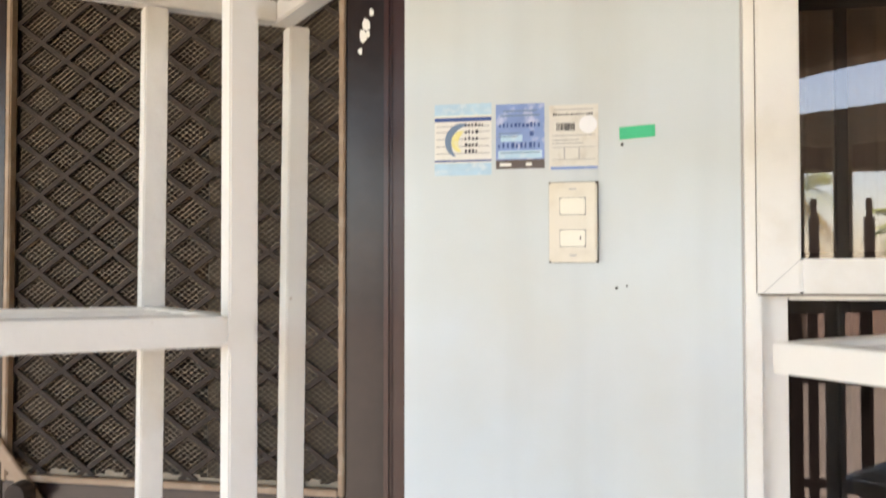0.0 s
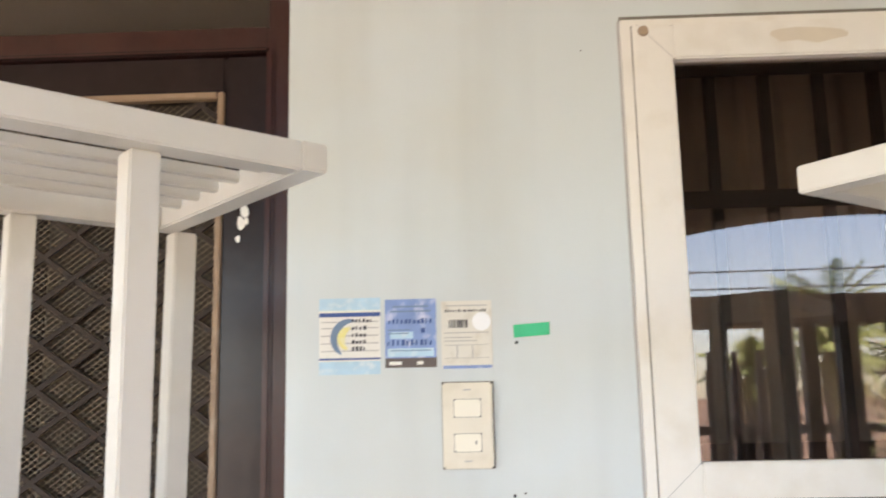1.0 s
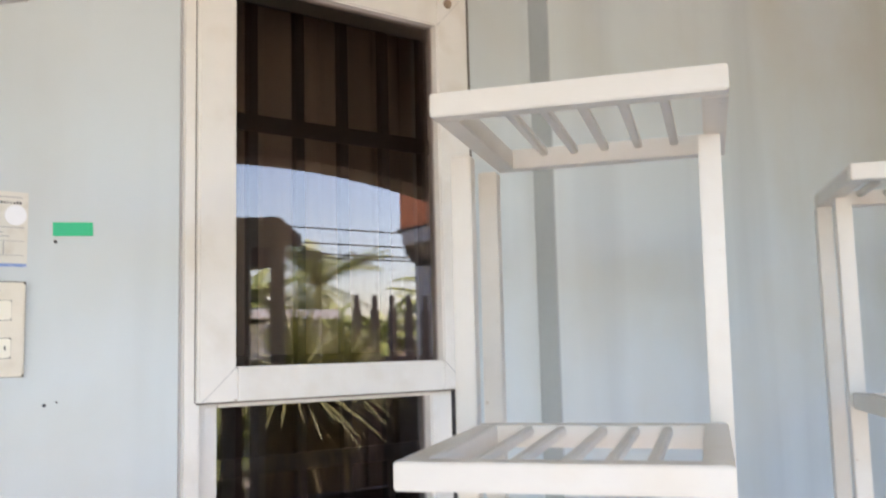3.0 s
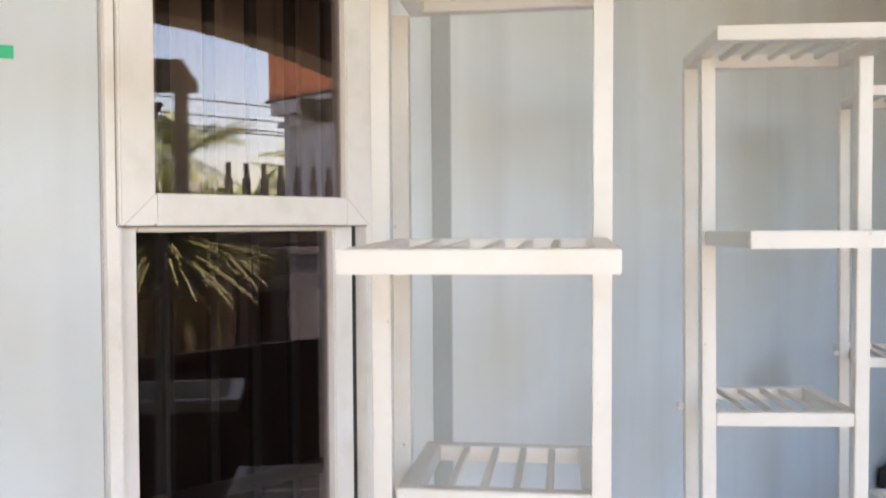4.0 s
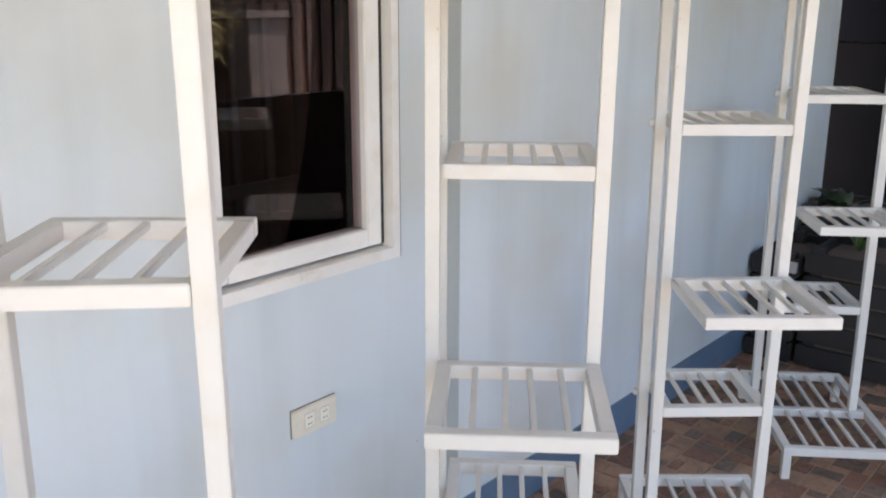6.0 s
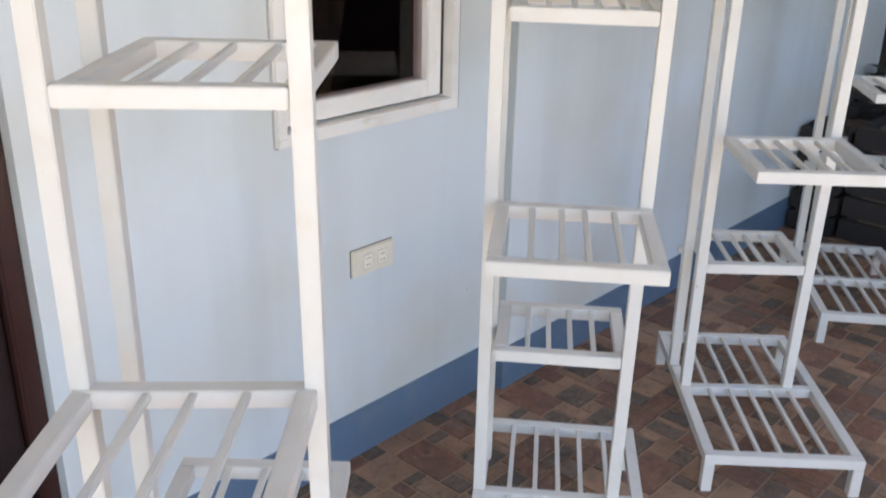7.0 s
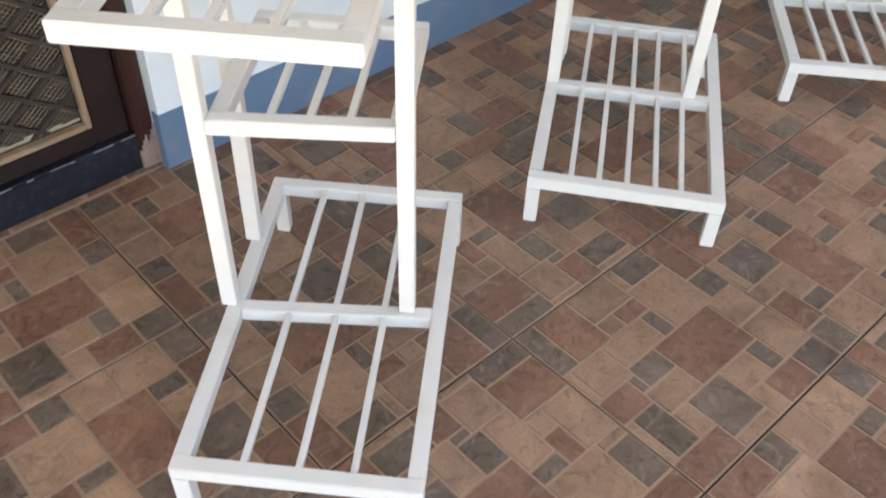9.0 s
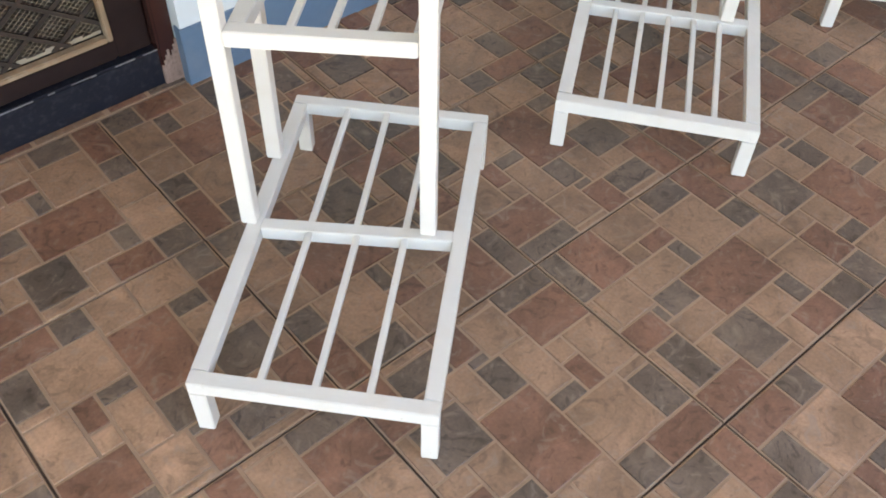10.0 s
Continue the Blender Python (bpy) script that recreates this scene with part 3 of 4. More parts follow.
def scribble(rows, x0, x1, h, n):
    """Unreadable handwriting as short bars."""
    out = []
    for z in rows:
        x = x0
        for _ in range(n):
            w = (x1 - x0) / n
            out.append((x + 0.1 * w, x + rnd.uniform(0.45, 0.85) * w, z, z + h * rnd.uniform(0.7, 1.1)))
            x += w
    return out


s1 = sticker("white sticker with blue bands, a yellow and blue swirl and handwriting", M_PAPER, -0.165, -0.082, 1.547, 1.650, [
    ("top_band", M_LBLUE, [(0.0, 1.0, 0.84, 1.0)]), ("navy_band", M_NAVY, [(0.0, 1.0, 0.755, 0.81)]), ("lower_band", M_LBLUE, [(0.0, 1.0, 0.0, 0.17)]),
    ("navy_line", M_NAVY, [(0.0, 1.0, 0.19, 0.215)]), ("ruled_line", M_FAINT, [(0.03, 0.97, z, z + 0.012) for z in (0.30, 0.40, 0.50, 0.60, 0.68)]),
    ("handwriting", M_INK, scribble((0.31, 0.40, 0.49, 0.58), 0.53, 0.78, 0.05, 4) + scribble((0.68,), 0.53, 0.88, 0.04, 6))])
for nm, m, r0, r1, a0, a1, d in (("blue_swirl", M_TEAL, 0.020, 0.030, 80, 235, 0.0021), ("yellow_swirl", M_YELLOW, 0.010, 0.0205, 95, 245, 0.0023)):
    bm = bmesh.new()
    cx, cz = -0.120, 1.5945
    n = 18
    ring = []
    for i in range(n + 1):
        a = radians(a0 + (a1 - a0) * i / n)
        k = math.sin(math.pi * i / n) ** 0.6
        mid, hw = (r0 + r1) / 2, (r1 - r0) / 2 * max(k, 0.05)
        ring.append([bm.verts.new((cx + r * math.cos(a), -d, cz + r * math.sin(a))) for r in (mid - hw, mid + hw)])
    for p, q in zip(ring, ring[1:]):
        bm.faces.new((p[0], p[1], q[1], q[0]))
    ob = part(nm, bm, m, s1)
sticker("blue printed sticker with dark lettering and a brown foot", M_MBLUE, -0.0757, -0.0065, 1.5547, 1.647, [
    ("foot", M_BROWNP, [(0.0, 1.0, 0.0, 0.14)]), ("pale_patch", M_LBLUE, [(0.05, 0.95, 0.16, 0.28), (0.1, 0.55, 0.42, 0.52)]),
    ("print_line", M_TEAL, [(0.15, 0.85, 0.88, 0.90), (0.1, 0.9, 0.81, 0.83), (0.06, 0.5, 0.54, 0.555), (0.06, 0.46, 0.49, 0.505), (0.1, 0.9, 0.24, 0.255)]), ("foot_mark", M_PAPER, [(0.08, 0.32, 0.04, 0.09), (0.62, 0.74, 0.04, 0.09)]),
    ("handwriting", M_NAVY, scribble((0.64,), 0.06, 0.94, 0.07, 11) + scribble((0.32,), 0.04, 0.95, 0.08, 10) + [(0.70, 0.78, 0.5, 0.57)])])
s3 = sticker("worn cream registration sticker with bar code and white seal", M_CREAM, 0.0, 0.0685, 1.552, 1.643, [
    ("print_line", M_FAINT, [(0.1, 0.9, 0.92, 0.935), (0.06, 0.94, 0.52, 0.532), (0.06, 0.6, 0.45, 0.462), (0.06, 0.7, 0.40, 0.412), (0.3, 0.32, 0.15, 0.35), (0.6, 0.62, 0.15, 0.35), (0.06, 0.94, 0.34, 0.348), (0.06, 0.94, 0.15, 0.158)]),
    ("heading", M_INK, scribble((0.835,), 0.08, 0.9, 0.035, 16)), ("bar_code", M_INK, [(0.15 + 0.03 * i, 0.15 + 0.03 * i + rnd.uniform(0.008, 0.022), 0.60, 0.72) for i in range(13)]),
    ("foot_band", M_MBLUE, [(0.03, 0.99, 0.0, 0.045)])])
bm = bmesh.new()
rod(bm, (0.0545, -0.0009, 1.6145), (0.0545, -0.0022, 1.6145), 0.0125, 24)
part("seal", bm, M_SEAL, s3)
bm = bmesh.new()
a = [bm.verts.new(p) for p in ((0.0975, -0.0006, 1.5915), (0.1457, -0.0006, 1.5946), (0.1455, -0.0006, 1.6118), (0.0970, -0.0006, 1.6088))]
b = [bm.verts.new(v.co - Vector((0, 0.0006, 0))) for v in a]
bm.faces.new(a), bm.faces.new(b)
for i in range(4):
    bm.faces.new((a[i], a[(i + 1) % 4], b[(i + 1) % 4], b[i]))
tagged(part("tape_strip", bm, M_TAPE), "short strip of green tape on the wall", "tape")
for x, z, r in ((0.0922, 1.386, 0.0024), (0.1062, 1.389, 0.0016), (0.101, 1.585, 0.0024), (0.205, 1.995, 0.0011), (0.818, 0.300, 0.0016)):
    bm = bmesh.new()
    rod(bm, (x, 0.0002, z), (x, -0.0012, z), r, 9, r * 0.7)
    tagged(part("nail_hole", bm, M_SLOT), "small dark nail hole in the painted wall", "nail hole", group="marks on the wall")

# ---- plant stands ----
T_ = 0.0235   # steel tube


def plant_stand(label, at, turn, heights, slats, w, dep, pv, rv, px, fv, fv2, f0, f1, f02, f12, bk, r5, r3, tx0, tx1, ty0, ty1, bz, pvd, plx, rlx, twr, twf, tbr, tube=T_, stubs=False, tilt=0.0):
    """Three-post stand: wide base on four short legs, shelves stepping forward and back. x across, y from front to back.
    pv, rv: depth of the front and rear posts; pvd: how much deeper the right post stands; twr, twf, tbr: how far each post leans at its top."""
    s = thing("plant_stand", label, "plant stand", group="white plant stands on the porch")
    s.location, s.rotation_euler = (*at, 0), (0, 0, radians(turn))
    t, rise = tube, 1.57
    z5, z4, z3, z2, z1 = heights

    def up(z):
        return (z - bz) / rise

    def bar(name, x0, x1, y0, y1, za, zb, parent=s, skew=0.0, bevel=0.0014):
        """One length of square tube; skew: how much deeper its right end lies. Welded tube is never quite true."""
        bm = bmesh.new()
        for v in box(bm, x0, x1, y0, y1, za, zb):
            v.co.y += skew * (v.co.x - x0) / max(x1 - x0, 1e-6)
            v.co.z += random.uniform(-0.0005, 0.0005)
        return part(name, bm, M_WHITE, parent, bevel=bevel, segments=2)

    def rods(parent, x0, x1, y0, y1, z, count, skew0=0.0, skew1=0.0):
        for i in range(count):
            k = (i + 1) / (count + 1)
            x = x0 + (x1 - x0) * k + random.uniform(-0.003, 0.003)
            bend = random.uniform(-0.002, 0.002)
            bm = bmesh.new()
            for v in box(bm, x - 0.0048, x + 0.0048, y0 + skew0 * k, y1 + skew1 * k, z - 0.0048, z + 0.0048):
                v.co.x += bend if v.co.y > (y0 + y1) / 2 else 0
            part("slat", bm, M_WHITE, parent, bevel=0.0014)

    def shelf(name, x0, x1, y0, y1, z, count, skew=0.0):
        g = thing(name, "", "")
        g.parent = s
        bar("rail", x0, x1, y0, y0 + t, z - t, z, g)
        bar("rail", x0, x1, y1 - t, y1, z - t, z, g, skew)
        bar("rail", x0, x0 + t, y0 + t, y1 - t, z - t, z, g)
        bar("rail", x1 - t, x1, y0 + t, y1 - t + skew, z - t, z, g)
        rods(g, x0 + t, x1 - t, y0 + t * 0.9, y1 - t * 0.9, z - 0.006, count, 0, skew)
        return g

    b = shelf("base", 0, w, 0, dep, bz, 0)
    bar("cross_rail", t, w - t, pv - 0.006, pv + t - 0.006, bz - t, bz, b, pvd)
    rods(b, t, w - t, t * 0.9, pv - 0.004, bz - 0.006, slats[0], 0, pvd)
    rods(b, t, w - t, pv + t - 0.008, dep - t * 0.9, bz - 0.006, slats[0], pvd, 0)
    for x in (0, w - t):
        for y in (0, dep - t):
            bar("leg", x, x + t, y, y + t, 0, bz - t)
    for x, y, du, dv in ((plx, pv, 0, twf), (rlx, rv, 0, tbr), (px, pv + pvd, twr, 0)):
        bm = bmesh.new()
        for v in box(bm, x, x + t, y, y + t, bz, z1 - t):
            v.co.x, v.co.y = v.co.x + du * up(v.co.z), v.co.y + dv * up(v.co.z)
        part("post", bm, M_WHITE, s, bevel=0.0014)

    def rear_shelf(z, count, end):
        """Hangs between the posts in front and runs on behind the right post."""
        g = thing("rear_shelf", "", "")
        g.parent = s
        stop, yl = px + twr * up(z) - 0.001, pv + twf * up(z)
        x0, x1, skew = max(plx, rlx) + t + 0.0005, px + 0.013 + twr * up(z), pv + pvd - yl
        bar("rail", x0, stop, yl, yl + t, z - t, z, g, skew)
        bar("rail", x0, x1, end - t, end, z - t, z, g)
        bar("rail", x0, x0 + t, yl + t, end - t, z - t, z, g)
        bar("rail", x1 - t, x1, yl + skew + t + 0.0005, end - t, z - t, z, g)
        rods(g, x0 + t, x1 - t, yl + t * 0.9, end - t * 0.9, z - 0.006, count, skew, 0)
        if stubs:
            bar("stub", rlx - 0.011, rlx + 0.001, rv + tbr * up(z) + t * 0.3, rv + tbr * up(z) + t, z - 0.016, z - 0.003, g)

    rear_shelf(z5, slats[1], r5)
    shelf("front_shelf", f0, f1, fv, pv + bk, z4, slats[2], pvd)
    rear_shelf(z3, slats[3], r3)
    g = shelf("front_shelf", f02, f12, fv2, pv + bk + twf * 0.8, z2, slats[4], pvd - twf * 0.8)
    turn_up = Matrix.Rotation(tilt, 4, "X")
    pivot = Vector((0, fv2, z2))
    g.matrix_local = Matrix.Translation(pivot - turn_up @ pivot) @ turn_up
    shelf("top_shelf", tx0, tx1, ty0, ty1, z1, slats[5])
    return s


plant_stand("white steel plant stand with worn yellowed shelves beside the screen door", (-0.577, -0.6505), -48.35, (0.438, 0.7146, 1.0485, 1.373, 1.694), (3, 3, 3, 3, 4, 5),
            w=0.3224, dep=0.581, pv=0.2791, rv=0.4203, px=0.2523, fv=0.0309, fv2=0.015, f0=-0.0042, f1=0.262, f02=0.012, f12=0.268, bk=0.0197, r5=0.5556, r3=0.5691,
            tx0=-0.0027, tx1=0.2795, ty0=0.152, ty1=0.442, bz=0.106, pvd=0.0174, plx=-0.0077, rlx=-0.008, twr=-0.0125, twf=0.0066, tbr=0.0157, tube=0.0225)
plant_stand("white painted steel plant stand standing before the window and wall step", (0.1902, -0.5441), -53.42, (0.4174, 0.7143, 1.0458, 1.3527, 1.6871), (5, 4, 4, 4, 5, 5),
            w=0.3385, dep=0.575, pv=0.3055, rv=0.4111, px=0.2648, fv=0.0298, fv2=0.0135, f0=0.0218, f1=0.2913, f02=0.0294, f12=0.2919, bk=0.0004, r5=0.53, r3=0.57,
            tx0=0.0307, tx1=0.3067, ty0=0.1329, ty1=0.4366, bz=0.1005, pvd=0.0024, plx=0.0004, rlx=0.006, twr=0.0118, twf=0.0082, tbr=0.0124, tilt=0.022)
plant_stand("white steel plant stand on the tiled floor near the wall", (0.8812, -0.6379), -49.59, (0.4173, 0.7297, 1.0527, 1.3642, 1.6816), (5, 4, 4, 4, 5, 5),
            w=0.3428, dep=0.586, pv=0.2925, rv=0.392, px=0.2524, fv=0.0084, fv2=-0.0059, f0=0.0213, f1=0.2775, f02=0.0068, f12=0.281, bk=-0.0169, r5=0.53, r3=0.57,
            tx0=-0.0025, tx1=0.2915, ty0=0.1496, ty1=0.4243, bz=0.094, pvd=0.0078, plx=0.0052, rlx=-0.0047, twr=0.0147, twf=0.0099, tbr=0.0091, stubs=True)
plant_stand("white painted steel plant stand in front of the dark planters", (1.7547, -0.5373), -55.13, (0.428, 0.7323, 1.050, 1.361, 1.694), (5, 4, 4, 4, 5, 5),
            w=0.329, dep=0.575, pv=0.2686, rv=0.4074, px=0.2616, fv=0.0007, fv2=-0.01, f0=0.0335, f1=0.281, f02=0.018, f12=0.281, bk=-0.0046, r5=0.53, r3=0.57,
            tx0=0.0063, tx1=0.2915, ty0=0.152, ty1=0.4158, bz=0.096, pvd=0.0028, plx=0.002, rlx=0.0025, twr=-0.0062, twf=0.0, tbr=-0.0012, stubs=True)

# ---- low slatted railing along the open porch front ----
railing = thing("porch_railing", "low dark brown slatted timber railing along the open porch front", "railing")
for i in range(6):
    piece("slat", M_BOARD, railing, (1.32, 3.34, -2.11, -2.09, 0.03 + 0.135 * i, 0.163 + 0.135 * i), bevel=0.003)
piece("top_rail", M_BOARD, railing, (1.30, 3.345, -2.13, -2.07, 0.835, 0.87), bevel=0.004)
for x in (1.30, 2.30, 3.28):
    piece("post", M_BOARD, railing, (x, x + 0.05, -2.16, -2.112, 0.0, 0.834), bevel=0.003)

# ---- far end of the porch: panels for the unlit gap, wall above, slatted planters ----
# the part below 1.80 is unseen, added to block sky light between the panels
setting("wall_east", M_DIMWALL, "brownish wall above the dark end panels, carried down unseen behind them against light leaks", (3.635, 3.75, -2.4, 0.15, -0.1, CEIL))
# panels added where the porch end is only deep shade
sheet = thing("gate_sheet", "near-black panels standing in for the unlit gap at the porch end", "gate panel")
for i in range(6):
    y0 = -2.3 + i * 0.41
    piece("panel", M_UNLIT_BROWN, sheet, (3.60, 3.63, y0, y0 + 0.404, -0.05, 1.14), bevel=0.004)
    piece("upper_panel", M_UNLIT_GREY, sheet, (3.59, 3.63, y0, y0 + 0.404, 1.144, 1.80), bevel=0.004)


def planter(x, y, length, width, height, boards, angle, label):
    p = thing("planter", label, "planter", group="dark wooden planters")
    p.location, p.rotation_euler = (x, y, 0), (0, 0, radians(angle))
    bh = height / boards
    for i in range(boards):
        z0 = i * bh + 0.006
        w = random.uniform(-0.006, 0.006)
        for nm, b in (("board", (w, 0.02 + w, 0, length, z0, z0 + bh - 0.014)), ("board", (width - 0.02, width, 0, length, z0, z0 + bh - 0.014)),
                      ("board", (0.022, width - 0.022, 0.0, 0.02, z0, z0 + bh - 0.014)), ("board", (0.022, width - 0.022, length - 0.02, length, z0, z0 + bh - 0.014))):
            piece(nm, M_DARKWOOD, p, b, bevel=0.003)
    for xx in (0.021, width - 0.061):
        for yy in (0.021, length - 0.061):
            piece("corner_post", M_DARKWOOD, p, (xx, xx + 0.04, yy, yy + 0.04, 0, height + 0.01))
    piece("soil", M_SOIL, p, (0.022, width - 0.022, 0.022, length - 0.022, 0.02, height - 0.04))
    return p


planter(2.64, -1.40, 1.15, 0.40, 0.44, 5, 0, "low dark weathered slatted wooden planter filled with soil")
planter(3.07, -1.40, 1.33, 0.36, 0.52, 6, 0, "taller dark weathered slatted wooden planter with green plants")
corner = planter(2.62, -0.235, 0.175, 0.44, 0.41, 5, 0, "narrow dark wooden planter in the corner against the wall")
for z in (0.375, 0.285):
    piece("board_end", M_PALEWOOD, corner, (-0.018, 0.0, 0.0, 0.03, z - 0.02, z + 0.02), bevel=0.002, label="pale cut board end")


def leafy(x, y, z, count, size, label, seed, mat, lean=(0.35, 1.25), broad=0.11, droop=0.45):
    r = random.Random(seed)
    p = thing("potted_plant", label, "plant", (x, y, z), group="plants in the planters")
    for _ in range(count):
        a, up, ln = r.uniform(0, 6.28), r.uniform(*lean), size * r.uniform(0.7, 1.2)
        bm = bmesh.new()
        d = Vector((math.cos(a), math.sin(a), 0))
        side = Vector((-d.y, d.x, 0))
        prev = None
        for k in range(6):
            t = k / 5
            c = d * (ln * t * math.cos(up * (1 - 0.5 * t))) + Vector((0, 0, ln * (t * math.sin(up) - droop * t * t)))
            w = size * broad * math.sin(math.pi * (0.08 + 0.9 * t))
            cur_ = [bm.verts.new(c - side * w), bm.verts.new(c + Vector((0, 0, -0.15 * w))), bm.verts.new(c + side * w)]
            if prev:
                for i in (0, 1):
                    bm.faces.new((prev[i], prev[i + 1], cur_[i + 1], cur_[i]))
            prev = cur_
        part("leaf", bm, mat, p, smooth=True)
    return p


leafy(2.90, -0.36, 0.40, 9, 0.13, "small fresh green sprout in a dark planter", 1, M_SPROUT, (1.05, 1.5), 0.07, 0.12)
leafy(2.92, -0.80, 0.40, 9, 0.15, "small fresh green sprout in a dark planter", 2, M_SPROUT, (1.05, 1.5), 0.07, 0.12)
leafy(3.20, -0.20, 0.47, 16, 0.19, "dark green strap-leaved plant in a tall planter", 3, M_LEAF)
leafy(3.30, -0.55, 0.47, 18, 0.34, "bushy dark green plant in a tall planter", 4, M_LEAF)
leafy(3.28, -0.95, 0.47, 18, 0.36, "bushy dark green plant in a tall planter", 5, M_LEAF)

# ---- outside: yard, fence, gate, palms, neighbours ----
bm = bmesh.new()
box(bm, -400, 400, -400, 400, -0.30, -0.16)
tagged(part("ground", bm, M_GROUND), "pale dry packed yard and street beyond the porch", "ground", kind="structure")
# added strip hidden by the railing, serves as a reflector for the porch
setting("pavement", M_PAVE, "unseen paving between the porch and the fence, made pale to bounce light", (-5, 7.5, -4.0, -2.46, -0.2, -0.145))
fence = thing("fence", "dark brown steel picket fence in front of the porch", "fence")
for i in range(50):
    x = -1.2 + i * 0.14
    bm = bmesh.new()
    low = 0.40 if 1.8 < x < 2.95 else 0.0
    box(bm, x, x + 0.05, -4.03, -4.0, -0.16, 1.72 - low)
    box(bm, x + 0.010, x + 0.040, -4.025, -4.005, 1.72 - low, 1.82 - low)
    part("picket", bm, M_GATE, fence)
for z in (0.25, 1.36):
    piece("rail", M_GATE, fence, (-1.2, 5.8, -3.998, -3.97, z, z + 0.05))
for i in range(22):
    x = 2.36 + i * 0.15
    piece("board", M_BOARD, fence, (x, x + 0.146, -4.055, -4.035, -0.16, 1.36 + random.uniform(-0.004, 0.004)))
pil = thing("gate_pillar", "dull grey rendered pillar in front of the fence", "pillar")
piece("shaft", M_PILLAR, pil, (3.36, 3.70, -3.96, -3.75, -0.16, 1.20), bevel=0.01)
piece("cap", M_PILLAR, pil, (3.34, 3.72, -3.965, -3.73, 1.20, 1.25), bevel=0.006)
gate = thing("gate_posts", "dark brown gate posts with a heavy boxed head", "gate")
piece("post", M_GATE, gate, (1.655, 1.735, -3.0, -2.91, -0.16, 1.90), bevel=0.005)
piece("post", M_GATE, gate, (1.50, 1.56, -3.0, -2.93, -0.16, 1.90), bevel=0.005)
piece("post", M_GATE, gate, (0.75, 0.83, -3.0, -2.91, -0.16, 1.90), bevel=0.005)
bm = bmesh.new()
for v in box(bm, 0.6, 1.93, -3.06, -2.84, 1.86, 1.99):
    if v.co.z < 1.9 and v.co.x > 1.8:
        v.co.x -= 0.09
part("head", bm, M_GATE, gate, bevel=0.01)
for i in range(4):
    x = 0.93 + 0.145 * i
    piece("picket", M_GATE, gate, (x, x + 0.035, -2.97, -2.945, -0.1, 1.42 + 0.05 * (i % 2)), bevel=0.003)
for z in (0.93, 1.06):
    piece("rail", M_GATE, gate, (0.83, 1.50, -2.942, -2.925, z, z + 0.035))


def frond(bm, origin, az, lift, length, droop, r, width):
    d = Vector((math.cos(az), math.sin(az), 0))
    side = Vector((-d.y, d.x, 0))
    pts = []
    for k in range(9):
        t = k / 8
        pts.append(origin + d * (length * t * math.cos(lift)) + Vector((0, 0, length * (t * math.sin(lift) - droop * t * t))))
    for k in range(1, 9):
        seg = (pts[k] - pts[k - 1])
        for j in range(3):
            c = pts[k - 1] + seg * (j / 3)
            t = (k - 1 + j / 3) / 8
            w = width * math.sin(math.pi * min(1, 0.12 + 0.86 * t)) + 0.02
            for s in (-1, 1):
                tip = c + side * (s * w) + seg.normalized() * (0.55 * w) + Vector((0, 0, -0.35 * w + r.uniform(-0.05, 0.05) * w))
                b = seg.normalized() * 0.02 * max(1, length / 2)
                bm.faces.new([bm.verts.new(q) for q in (c - b, c + b, tip)])


def palm(x, y, h, size, fronds, label, seed, skirt=True):
    r = random.Random(seed)
    p = thing("palm_tree", label, "palm tree", (x, y, -0.16), group="palms beyond the fence")
    bm = bmesh.new()
    for k in range(6):
        rod(bm, (0.06 * math.sin(k), 0, h * k / 6), (0.06 * math.sin(k + 1), 0, h * (k + 1) / 6), 0.13 - 0.008 * k, 10, 0.12 - 0.008 * k)
    part("trunk", bm, M_TRUNK, p)
    bm = bmesh.new()
    for i in range(fronds):
        frond(bm, Vector((0, 0, h)), r.uniform(0, 6.28), r.uniform(-0.2, 1.2), size * r.uniform(0.75, 1.1), r.uniform(0.2, 0.6), r, size * 0.22)
    part("crown", bm, M_PALM, p)
    if skirt:
        bm = bmesh.new()
        for i in range(fronds // 3):
            frond(bm, Vector((0, 0, h - 0.1)), r.uniform(0, 6.28), r.uniform(-0.8, -0.2), size * 0.7, 0.6, r, size * 0.15)
        part("dry_fronds", bm, M_DRYLEAF, p)
    return p


palm(4.0, -6.2, 0.5, 1.1, 34, "low bushy palm with yellow-green spiky leaves behind the fence", 11)
palm(3.6, -7.4, 0.6, 1.2, 34, "low bushy palm with yellow-green spiky leaves behind the fence", 12)


